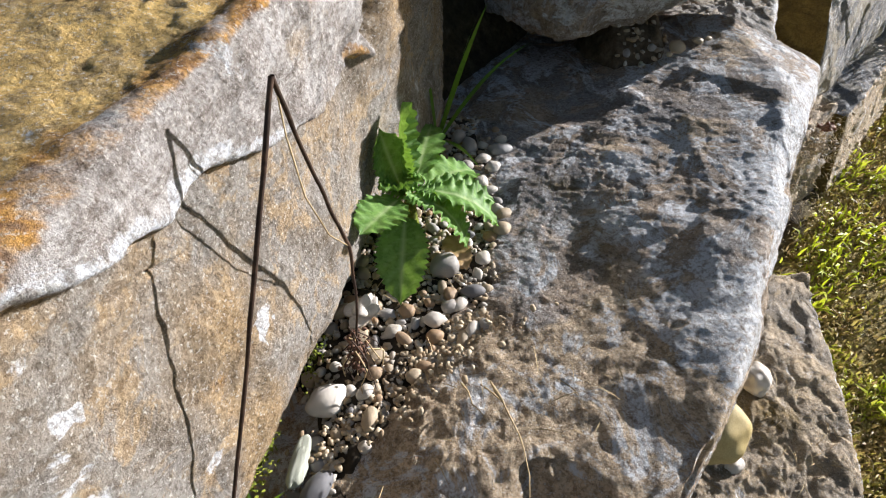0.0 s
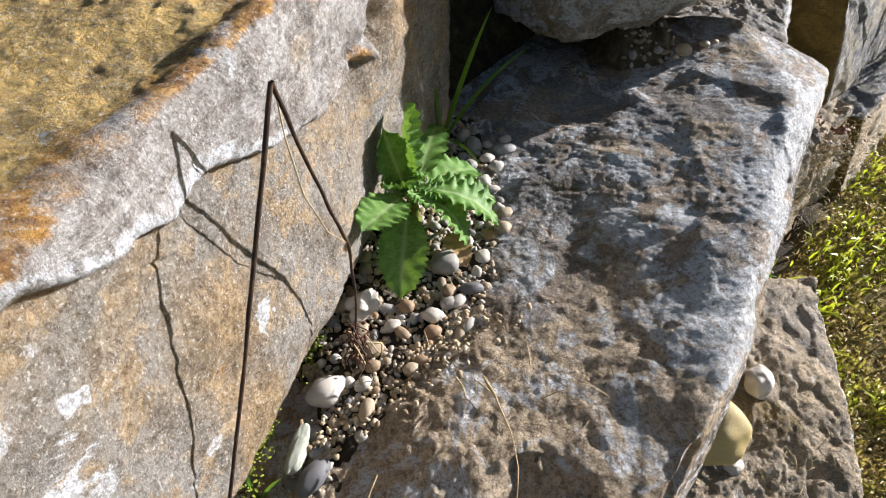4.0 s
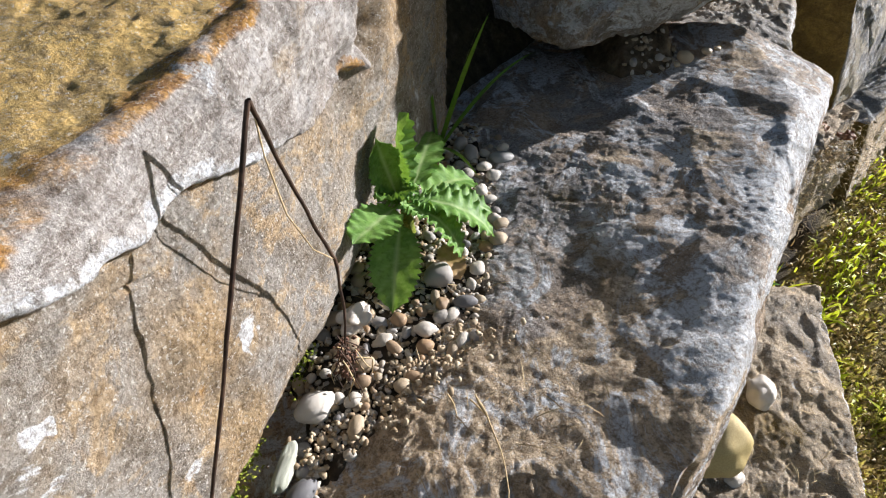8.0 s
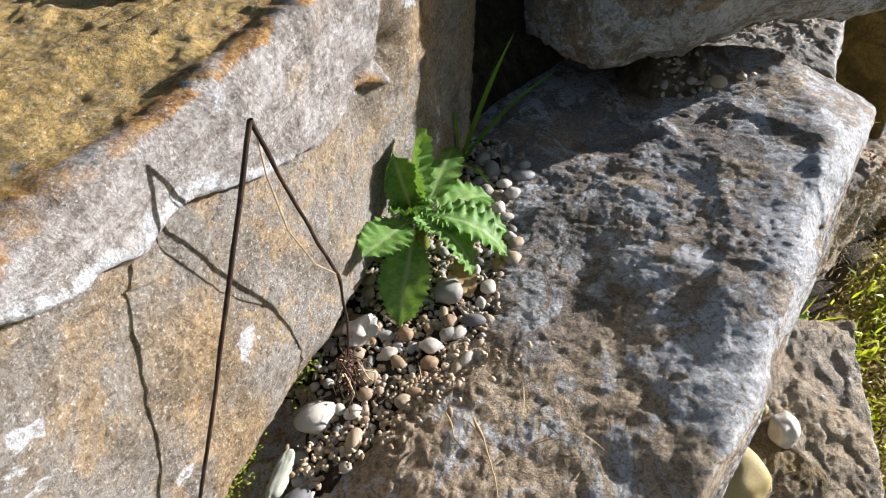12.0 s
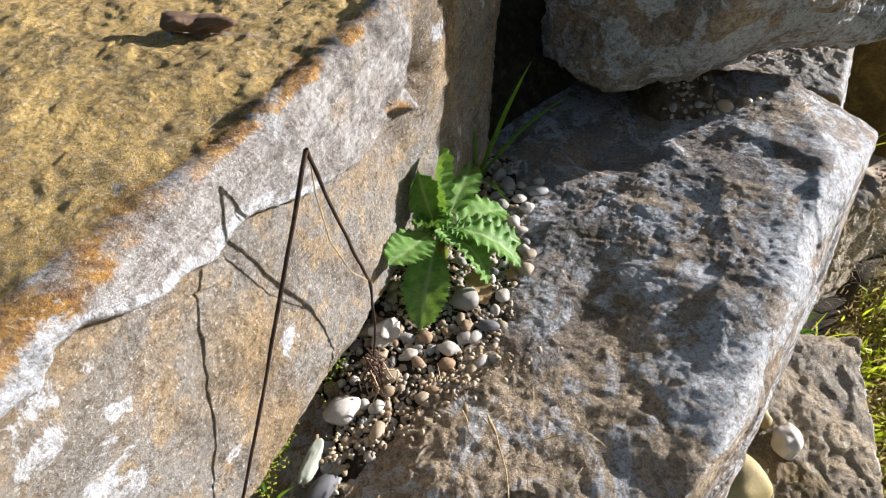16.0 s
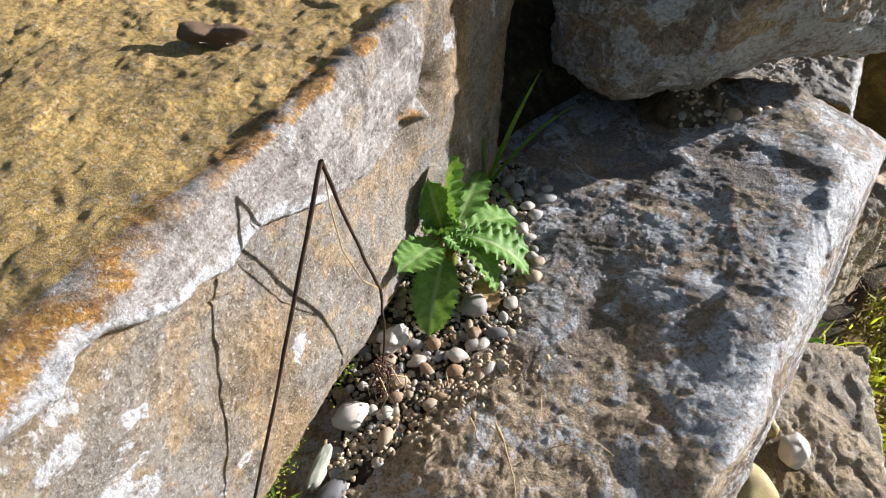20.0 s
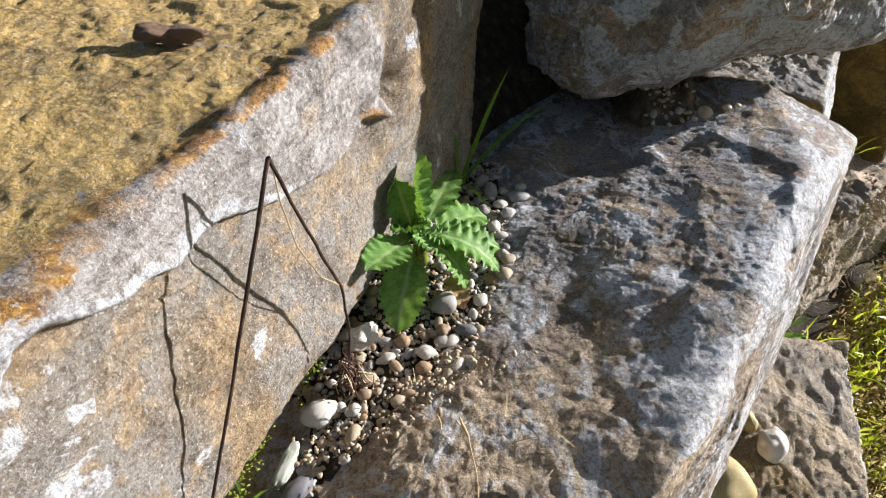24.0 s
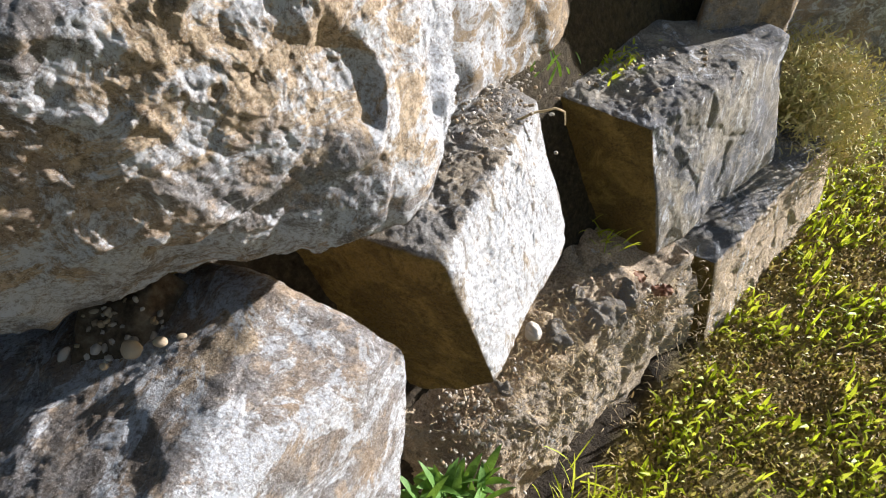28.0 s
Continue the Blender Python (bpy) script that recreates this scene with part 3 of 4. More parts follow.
boulder("low earthy ledge stone at the wall's foot", (0.80, 1.45, 0.22), [
    ((0.1, -0.08, 1), (0.86, 1.40, 0.425), "dust"),
    ((0.7, -0.68, 0.2), (1.095, 1.485, 0.33), ""),
    ((0.1, -1, 0.2), (0.85, 1.16, 0.35), ""),
    ((0.5, 0.8, 0.2), (1.36, 1.76, 0.3), ""),
    ((-1, 0, 0), (0.4, 1.4, 0.3), ""),
    ((0, 0, -1), (0.8, 1.4, -0.1), ""),
], 130, (0.4, 0.4, 0.25), ROCK_EARTH, 61, rough=0.016, chip=0.014, chip_scale=13, ledge=0.002, shard=0.005, fine=0.002)
boulder("rough earthy stone at the lawn's edge", (0.62, 0.55, 0.22), [
    ((0.08, -0.03, 1), (0.75, 0.7, 0.495), ""),
    ((1, -0.2, 0.2), (0.885, 0.95, 0.44), "pale"),
    ((-0.1, 1, 0.2), (0.85, 0.985, 0.44), ""),
    ((-1, 0, 0), (0.25, 0.5, 0.3), ""),
    ((0, -1, 0), (0.6, 0.1, 0.3), ""),
    ((0, 0, -1), (0.6, 0.5, -0.1), ""),
], 150, (0.35, 0.4, 0.3), ROCK_EARTH, 71, rough=0.008, chip=0.007, chip_scale=16, shard=0.0035, fine=0.002, spots=[((0.7, 0.75, 0.49), 0.16, "brown", 0.30), ((0.62, 0.6, 0.49), 0.10, "brown", 0.25)])
boulder("low grey foot stone beside the lawn", (1.55, 2.2, 0.1), [
    ((0.0, -0.05, 1), (1.6, 2.05, 0.325), ""),
    ((0.72, -0.66, 0.3), (1.66, 2.02, 0.28), "dust"),
    ((-0.4, -0.9, 0.2), (1.36, 1.80, 0.24), "brown"),
    ((0.6, 0.8, 0.1), (1.97, 2.4, 0.3), ""),
    ((-1, 0, 0), (1.15, 2.2, 0.1), ""),
    ((0, 1, 0), (1.5, 2.7, 0.1), ""),
    ((0, 0, -1), (1.5, 2.2, -0.15), ""),
], 70, (0.4, 0.4, 0.25), ROCK_VEINED, 81, chip=0.006, ledge=0.0003, shard=0.004)
boulder("tan boulder standing farther along the top course", (0.55, 1.95, 1.15), [
    ((0.75, -0.6, 0.15), (0.77, 1.68, 1.0), "pale"),
    ((1, -0.2, 0.1), (0.85, 1.72, 1.0), ""),
    ((0, 0, 1), (0.6, 2.0, 1.4), ""),
    ((-1, 0, 0), (0.3, 2.0, 1.1), ""),
    ((0, 1, 0), (0.6, 2.4, 1.1), ""),
    ((0, 0, -1), (0.8, 1.75, 0.955), ""),
], 60, (0.3, 0.3, 0.3), ROCK_LEFT, 91)
boulder("tan and grey boulder farther along the wall", (1.50, 2.55, 0.95), [
    ((0.3, -1, 0.1), (1.42, 2.27, 0.82), ""),
    ((1, -0.3, 0.1), (1.60, 2.32, 0.8), "pale"),
    ((0, 0, 1), (1.5, 2.6, 1.25), ""),
    ((-1, 0.3, 0), (1.32, 2.26, 1.0), ""),
    ((0, 1, 0), (1.5, 3.0, 1.0), ""),
    ((0, 0, -1), (1.5, 2.6, 0.74), ""),
], 50, (0.3, 0.3, 0.3), ROCK_LEFT, 93)
boulder("dark grey boulder at the far bend of the wall", (2.25, 3.25, 0.5), [
    ((0.2, -1, 0.1), (2.1, 2.98, 0.6), ""),
    ((1, -0.3, 0.1), (2.6, 3.1, 0.6), ""),
    ((0, 0, 1), (2.0, 2.8, 0.85), ""),
    ((-1, 0, 0), (1.9, 2.8, 0.6), ""),
    ((0, 1, 0), (2.0, 3.7, 0.6), ""),
    ((0, 0, -1), (2.0, 2.8, 0.1), ""),
], 50, (0.3, 0.3, 0.3), ROCK_GREY, 95)
boulder("blue-grey boulder lying behind the ochre-topped one", (-0.65, 0.95, 1.36), [
    ((0.4, -0.9, 0.3), (-0.42, 0.68, 1.38), ""),
    ((1, 0.1, 0.1), (-0.33, 0.80, 1.38), ""),
    ((0, 0, 1), (-0.4, 0.8, 1.47), ""),
    ((-1, 0, 0), (-0.9, 0.8, 1.3), ""),
    ((0, 1, 0), (-0.4, 1.2, 1.3), ""),
    ((0, 0, -1), (-0.4, 0.8, 1.15), ""),
], 60, (0.3, 0.3, 0.2), ROCK_GREY, 97)


# ---- the crevice: earth, pebbles, grit ----
BED = 1.034


def bed_left(y):
    return np.interp(y, (0.05, 0.2, 0.35, 0.45, 0.55, 0.63, 0.82), (-0.19, -0.165, -0.13, -0.09, -0.062, -0.02, 0.02))


def bed_right(y):
    return np.interp(y, (0.05, 0.24, 0.31, 0.37, 0.40, 0.45, 0.48, 0.57, 0.67, 0.77, 0.9), (-0.10, -0.069, -0.058, -0.045, -0.011, 0.03, 0.075, 0.092, 0.105, 0.130, 0.15))


def bed_height(x, y):
    hole = 0.10 * np.exp(-((x + 0.105) / 0.03) ** 2 - ((y - 0.385) / 0.05) ** 2)
    hole = hole + 0.30 * np.clip((y - 0.85) / 0.07, 0, 1)
    return BED - hole - 0.1 * np.clip(y - 0.55, 0, 0.27) - 0.02 * np.clip((0.3 - y) / 0.2, 0, 1) - 2.6 * np.clip(x - bed_right(y) - 0.022, 0, 0.2)


def patch(name, label, x0, x1, y0, y1, step, height, material):
    """A sheet of earth over a rectangle of the plan."""
    gx, gy = np.meshgrid(np.arange(x0, x1, step), np.arange(y0, y1, step), indexing="ij")
    p = np.stack([gx, gy, height(gx, gy)], -1).reshape(-1, 3)
    p[:, 2] += 0.004 * fbm(p, 40, 4, 0.6, 5)
    ids = np.arange(gx.size).reshape(gx.shape)
    f = np.stack([ids[:-1, :-1], ids[1:, :-1], ids[1:, 1:], ids[:-1, 1:]], -1).reshape(-1, 4)
    return tagged(new(name, mesh_of(name, p, f, material)), label, "soil", kind="structure")


def joint(x, y):
    return 0.998 + 0.075 * np.clip((y - 0.89) / 0.1, 0, 1) - 1.6 * np.clip(x - 0.36, 0, 1) - 1.6 * np.clip(0.29 - x, 0, 1)


patch("crevice_soil", "crumbly earth filling the crevice between boulders, coloured darker for shade", -0.3, 0.22, -0.1, 1.0, 0.004, bed_height, SHADE_SOIL)
patch("joint_soil", "earth and grit in the joint under the upper boulder", 0.08, 0.43, 0.86, 1.05, 0.006, lambda x, y: joint(x, y), SOIL)


def stone_mesh(seed, shape, n=6, knobby=0.12):
    unit, faces = cube_sphere(n)
    d = unit / np.linalg.norm(unit, axis=1, keepdims=True)
    r = 1 + knobby * fbm(d + seed * 3.7, 1.4, 2, 0.4, seed)
    return d * r[:, None] * np.array(shape), faces


KINDS = [
    ("white", "smooth white river pebble lying in the crevice", (0.68, 0.64, 0.58), (0.54, 0.48, 0.41), 0.2),
    ("grey", "smooth grey river pebble lying in the crevice", (0.38, 0.37, 0.36), (0.27, 0.26, 0.25), 0.28),
    ("tan", "smooth tan river pebble lying in the crevice", (0.47, 0.37, 0.25), (0.36, 0.28, 0.19), 0.3),
    ("brown", "smooth brown river pebble lying in the crevice", (0.36, 0.23, 0.12), (0.26, 0.16, 0.09), 0.12),
    ("slate", "smooth slate-dark pebble lying in the crevice", (0.09, 0.10, 0.12), (0.16, 0.16, 0.17), 0.1),
]
STONES = {}
for kind, words, first, second, share in KINDS:
    s = Nodes(kind + "_pebble", 0.55)
    tone = s.mix(s.step(s.noise(90, 5, 0.65, 0.5), 0.36, 0.66), first, second)
    tone = s.mix(s.calc("MULTIPLY", s.chance(), 0.45), tone, (0.33, 0.27, 0.20))
    s.bump(s.noise(300, 3), 0.25, 0.0008)
    skin = s.done(tone)
    STONES[kind] = [mesh_of("pebble", *stone_mesh(10 * len(STONES) + k, ((1.25, 0.95, 0.75), (1.05, 0.9, 0.7), (1.45, 0.85, 0.72), (1.1, 1.0, 0.85))[k]), skin) for k in range(4)]
WORDS = {kind: words for kind, words, *_ in KINDS}


def pebble(kind, x, y, z, r, shape=0, turn=0.0, lean=0.0, words=""):
    ob = new("pebble", STONES[kind][shape % 4])
    ob.matrix_basis = pose(x, y, z, lean, 0.6 * lean, turn) @ Matrix.Diagonal((r, r, r, 1))
    return tagged(ob, words or WORDS[kind], "pebble", "pebbles in the crevice")


PLACED = []
for kind, x, y, r, shape, turn in (
    ("white", -0.058, 0.412, 0.0185, 0, 35), ("white", 0.035, 0.496, 0.0105, 0, 5), ("slate", 0.073, 0.530, 0.0105, 2, 10), ("white", 0.072, 0.486, 0.0085, 2, 60),
    ("grey", 0.085, 0.490, 0.0085, 0, 120), ("brown", 0.036, 0.478, 0.009, 0, 10), ("tan", 0.018, 0.436, 0.009, 3, 0), ("grey", 0.045, 0.560, 0.017, 3, 20),
    ("white", 0.085, 0.575, 0.0105, 1, 70), ("white", 0.104, 0.735, 0.011, 1, 30), ("white", 0.088, 0.705, 0.0105, 1, 80), ("white", 0.105, 0.655, 0.009, 1, 0),
    ("tan", 0.112, 0.645, 0.010, 0, 45), ("white", -0.020, 0.372, 0.007, 1, 0), ("tan", -0.018, 0.395, 0.010, 2, 80), ("grey", -0.083, 0.375, 0.009, 0, 20),
    ("grey", 0.115, 0.77, 0.014, 2, 10), ("grey", 0.075, 0.78, 0.013, 2, 100), ("white", 0.06, 0.515, 0.0085, 2, 50), ("grey", 0.05, 0.512, 0.009, 0, 30),
    ("tan", 0.108, 0.62, 0.012, 1, 20), ("white", 0.092, 0.752, 0.010, 0, 15), ("white", 0.118, 0.792, 0.010, 3, 60), ("grey", 0.070, 0.735, 0.011, 1, 40), ("white", 0.098, 0.690, 0.008, 2, 10), ("grey", 0.060, 0.800, 0.012, 0, 70), ("white", -0.118, 0.262, 0.012, 0, 30), ("grey", -0.095, 0.245, 0.013, 1, 0), ("tan", -0.02, 0.455, 0.010, 2, 30),
):
    r *= 0.84
    PLACED.append((x, y, r))
    pebble(kind, x, y, float(bed_height(x, y)) + 0.62 * r, r, shape, turn)
random.seed(4)
tries = 0
while len(PLACED) < 300 and tries < 9000:
    tries += 1
    y = random.uniform(0.12, 0.84)
    x = random.uniform(bed_left(y) - 0.004, bed_right(y) + 0.003)
    r = random.choice((0.0035, 0.004, 0.0045, 0.005, 0.0055, 0.006, 0.007, 0.008))
    if y < 0.36:
        r *= 1.15
    if bed_height(x, y) < BED - 0.045:
        continue
    if any((x - a) ** 2 + (y - b) ** 2 < (0.86 * (r + c)) ** 2 for a, b, c in PLACED):
        continue
    PLACED.append((x, y, r))
    kind = random.choices([k[0] for k in KINDS], [k[4] for k in KINDS])[0]
    pebble(kind, x, y, float(bed_height(x, y)) + random.uniform(0.2, 0.7) * r, r, random.randrange(4), random.uniform(0, 360), random.uniform(-25, 25))
for x, y, z, r, kind in ((0.372, 0.938, 1.070, 0.011, "tan"), (0.402, 0.945, 1.076, 0.006, "tan"), (0.335, 0.935, 1.070, 0.006, "grey"), (0.30, 0.93, 1.064, 0.006, "grey"), (0.42, 0.955, 1.074, 0.004, "tan"), (0.355, 0.915, 1.072, 0.004, "tan")):
    pebble(kind, x, y, z, r, int(x * 100) % 4, x * 900, 10, WORDS[kind].replace("in the crevice", "under the upper boulder"))


def scatter(name, label, category, places, shapes, material, scale, seed):
    """Many small stones or crumbs as one mesh."""
    pick = random.Random(seed)
    verts, faces, count = [], [], 0
    for x, y, z in places:
        v, f = shapes[pick.randrange(len(shapes))]
        r = pick.uniform(*scale)
        m = np.array(Euler((pick.uniform(-0.5, 0.5), pick.uniform(-0.5, 0.5), pick.uniform(0, 6.3))).to_matrix())
        verts.append(v @ m.T * r + (x, y, z))
        faces.append(f + count)
        count += len(v)
    ob = new(name, mesh_of(name, np.concatenate(verts), np.concatenate(faces), material))
    return tagged(ob, label, category, kind="stuff")


GRITS = [stone_mesh(60 + k, (1.25, 0.85, 0.7), 2, 0.5) for k in range(6)]
s = Nodes("grit", 0.7)
GRIT = s.done(s.ramp(s.island(), [(0.0, (0.55, 0.5, 0.43)), (0.25, (0.32, 0.29, 0.25)), (0.5, (0.44, 0.34, 0.22)), (0.75, (0.27, 0.19, 0.11)), (1.0, (0.62, 0.58, 0.52))]))
pick = random.Random(9)
spots = []
for _ in range(4200):
    y = pick.uniform(0.1, 0.86)
    x = pick.uniform(bed_left(y) - 0.01, bed_right(y) + 0.01)
    if bed_height(x, y) > BED - 0.045:
        spots.append((x, y, float(bed_height(x, y)) + 0.002))
scatter("gravel", "fine mixed grit between the pebbles", "gravel", spots, GRITS, GRIT, (0.0014, 0.0036), 1)
s = Nodes("crumbs", 0.95)
CRUMBS = s.done(s.ramp(s.island(), [(0.0, (0.26, 0.19, 0.12)), (0.5, (0.48, 0.37, 0.24)), (1.0, (0.62, 0.52, 0.38))]))
spots = []
for _ in range(260):
    y = pick.uniform(0.36, 0.50)
    off = pick.gauss(0.0, 0.022)
    spots.append((float(bed_right(y)) + off, y, BED + 0.004 + 0.45 * max(0.0, off)))
scatter("earth_crumbs", "tan crumbs of dry earth along the long boulder", "soil", spots, GRITS, CRUMBS, (0.001, 0.0034), 3)
spots = [(x, y, float(joint(x, y)) + 0.002) for x, y in ((pick.uniform(0.29, 0.44), pick.uniform(0.93, 1.0)) for _ in range(90))]
scatter("gravel", "grit under the upper boulder", "gravel", spots, GRITS, GRIT, (0.0015, 0.005), 2)
pebble("slate", -0.055, 0.335, 1.040, 0.012, 2, 60, 0)


# ---- loose stones on the lower ledges ----
def loose(name, label, x, y, z, r, seed, shape, material, turn=0, knobby=0.16):
    ob = new(name, mesh_of(name, *stone_mesh(seed, shape, 20, knobby), material))
    ob.matrix_basis = pose(x, y, z, 8, 5, turn) @ Matrix.Diagonal((r, r, r, 1))
    return tagged(ob, label, "stone")


loose("stone_sliver", "flat pale sliver of stone stuck in the crevice", -0.072, 0.357, 1.040, 0.018, 88, (0.42, 1.15, 0.3), plain("pale_slate", (0.55, 0.56, 0.46), (0.42, 0.44, 0.36), 40), -8)
loose("stone_chip", "angular white stone beside the dry stem's foot", -0.034, 0.503, 1.046, 0.0135, 93, (1.35, 0.8, 0.7), WHITE, 60, 0.55)
loose("cobble", "yellowish rounded cobble resting on the low stone", 0.515, 0.585, 0.555, 0.062, 81, (1.05, 0.95, 0.8), YELLOW, 40)
loose("cobble", "small white cobble resting on the low stone", 0.645, 0.69, 0.525, 0.030, 82, (1.1, 0.85, 0.85), WHITE, 70)
loose("cobble", "small tan cobble resting on the low stone", 0.608, 0.735, 0.52, 0.018, 83, (0.9, 1.2, 0.9), YELLOW, 20)
loose("cobble", "small pale cobble resting on the low stone", 0.555, 0.535, 0.51, 0.018, 86, (1.1, 0.9, 0.8), WHITE, 20)
loose("cobble", "white egg-shaped pebble on the earthy ledge", 0.863, 1.395, 0.474, 0.021, 84, (0.9, 1.15, 0.9), WHITE, 20)
loose("stone_lump", "rusty brown lump of stone on the ochre boulder top", -0.158, 0.555, 1.354, 0.0095, 85, (1.9, 0.9, 0.75), plain("rusty_stone", (0.22, 0.09, 0.04), (0.56, 0.42, 0.30), 160, 0.85, 1.0, 0.006), 20, 0.9)


# ---- tubes, blades and leaves ----
def tube(path, radii, sides=7, knots=0.0):
    """A round stalk along a path of points."""
    path = [Vector(p) for p in path]
    fine = []
    for k in range(len(path) - 1):
        for j in range(8):
            fine.append((path[k].lerp(path[k + 1], j / 8), radii[k] + (radii[k + 1] - radii[k]) * j / 8))
    fine.append((path[-1], radii[-1]))
    verts, faces = [], []
    for k, (p, r) in enumerate(fine):
        along = (fine[min(k + 1, len(fine) - 1)][0] - fine[max(k - 1, 0)][0]).normalized()
        side = along.orthogonal().normalized() if k == 0 else (side - along * side.dot(along)).normalized()
        other = along.cross(side)
        wob = Vector((noise.noise(p * 40), noise.noise(p * 40 + Vector((9, 0, 0))), 0)) * knots
        for j in range(sides):
            a = 2 * math.pi * j / sides
            verts.append(p + wob + (side * math.cos(a) + other * math.sin(a)) * r * (1 + 0.18 * noise.noise(p * 150)))
    for k in range(len(fine) - 1):
        for j in range(sides):
            a, b = k * sides + j, k * sides + (j + 1) % sides
            faces.append((a, b, b + sides, a + sides))
    return np.array([tuple(v) for v in verts]), np.array(faces)


def empty(name, label, category, at, group=""):
    ob = new(name)
    ob.location = at
    return tagged(ob, label, category, group)


def under(name, parent, verts, faces, material, label="", attrs=None):
    me = mesh_of(name, np.asarray(verts) - np.array(parent.location), faces, material, attrs)
    return part(name, me, parent, label)


stalk = empty("dry_stem", "dark dead weed stem folded sharply at its top", "dead stem", (-0.03, 0.45, 1.04))
APEX = (-0.039, 0.439, 1.349)
under("long_stalk", stalk, *tube([APEX, (-0.0535, 0.3855, 1.274), (-0.0685, 0.333, 1.199), (-0.0855, 0.278, 1.121), (-0.1030, 0.221, 1.035)], (0.0015, 0.0014, 0.0013, 0.0013, 0.0013), knots=0.0006), STEM)
under("bent_stalk", stalk, *tube([APEX, (-0.036, 0.443, 1.315), (-0.030, 0.451, 1.25), (-0.023, 0.459, 1.197), (-0.026, 0.458, 1.13), (-0.03, 0.448, 1.08), (-0.034, 0.44, 1.03)], (0.0015, 0.0013, 0.0013, 0.0014, 0.0011, 0.0011, 0.001), knots=0.001), STEM)
under("side_shoot", stalk, *tube([(-0.0385, 0.4395, 1.338), (-0.0385, 0.436, 1.315), (-0.037, 0.436, 1.27), (-0.031, 0.445, 1.225), (-0.024, 0.457, 1.20)], (0.0006, 0.0005, 0.0005, 0.0005, 0.0005), 5), STRAW)
pick = random.Random(21)
for k in range(16):
    p = Vector((-0.032 + pick.uniform(-0.006, 0.008), 0.445 + pick.uniform(-0.012, 0.012), 1.10 - pick.uniform(0, 0.04)))
    way = Vector((pick.uniform(-0.012, 0.02), pick.uniform(-0.022, 0.012), -0.04))
    mid = p + way * 0.5 + Vector((pick.uniform(-0.01, 0.01), pick.uniform(-0.01, 0.01), 0.01))
    end = p + way
    end.z = BED + 0.006
    under("root_fibre", stalk, *tube([p, mid, p + way * 0.85, end], (0.0006, 0.0007, 0.0005, 0.0004), 5, 0.002), STEM if k % 3 else STRAW)
s = Nodes("root_crumb", 0.95)
CRUMB = s.done(s.mix(s.noise(120, 4), (0.10, 0.045, 0.03), (0.22, 0.13, 0.09)))
crumbs = np.array([[pick.gauss(-0.032, 0.005), pick.gauss(0.447, 0.006), 1.04 + pick.random() * 0.05] for _ in range(120)])
crumb_verts, crumb_faces = [], []
for k, c in enumerate(crumbs):
    v, f = GRITS[k % 6]
    crumb_verts.append(v * pick.uniform(0.001, 0.0024) + c)
    crumb_faces.append(f + k * len(v))
under("root_collar", stalk, np.concatenate(crumb_verts), np.concatenate(crumb_faces), CRUMB, "reddish crumbly root collar")


def leaf(base, tip, width, sag, roll, seed, teeth=8, petiole=0.22, ruffle=0.10, curl=0.0):
    """A toothed thistle leaf from base to tip: the places, faces and how near each is to a vein."""
    a, b = Vector(base), Vector(tip)
    along = b - a
    length = along.length
    along.normalize()
    up = Vector((0, 0, 1)) if abs(along.z) < 0.85 else Vector((0.35, -0.93, 0.1))
    side = along.cross(up).normalized()
    up = side.cross(along).normalized()
    turn = Matrix.Rotation(roll, 3, along)
    side, up = turn @ side, turn @ up
    nu, nv = 56, 6
    verts, veins = [], []
    for i in range(nu + 1):
        u = i / nu
        wide = width * 0.5 * (0.10 + (math.sin(math.pi * min(1, max(0, (u - petiole * 0.6) / (1 - petiole * 0.6))) ** 0.85) ** 0.65 if u > petiole * 0.6 else 0))
        wide *= min(1.0, (1 - u) * 9 + 0.04)
        for j in range(-nv, nv + 1):
            v = j / nv
            saw = (u * teeth * 1.9 + 0.13 * math.sin(seed + 5 * v)) % 1.0
            edge = 1 + (0.28 * (saw - 0.45) if abs(j) == nv else 0.0)
            bend = length * (-sag * (u - 0.5) ** 2 * 4 + sag)
            wave = ruffle * width * abs(v) ** 2.2 * math.sin(u * teeth * 5.1 + seed + (1.7 if v > 0 else 0)) * min(1, wide / (0.2 * width))
            lift = curl * width * v * v + wave + 0.10 * width * abs(v) * wide / (0.5 * width) + 0.012 * width * math.sin(abs(v) * 7 - u * 30)
            p = a + along * (u * length) + side * (v * wide * edge) + up * (bend + lift)
            verts.append(tuple(p))
            near = abs(v) < 0.05 or (abs((u * 7 - abs(v) * 1.6) % 1.0 - 0.5) < 0.07 and abs(v) < 0.75)
            veins.append(0.85 * (1 - 0.5 * u) if abs(v) < 0.05 else 0.22 if near else 0.0)
    row = 2 * nv + 1
    faces = [(i * row + j, i * row + j + 1, (i + 1) * row + j + 1, (i + 1) * row + j) for i in range(nu) for j in range(2 * nv)]
    return np.array(verts), np.array(faces), {"vein": np.array(veins)}


def add_leaf(parent, words, *shape, **more):
    v, f, veins = leaf(*shape, **more)
    return under("leaf", parent, v, f, LEAF, words, veins)


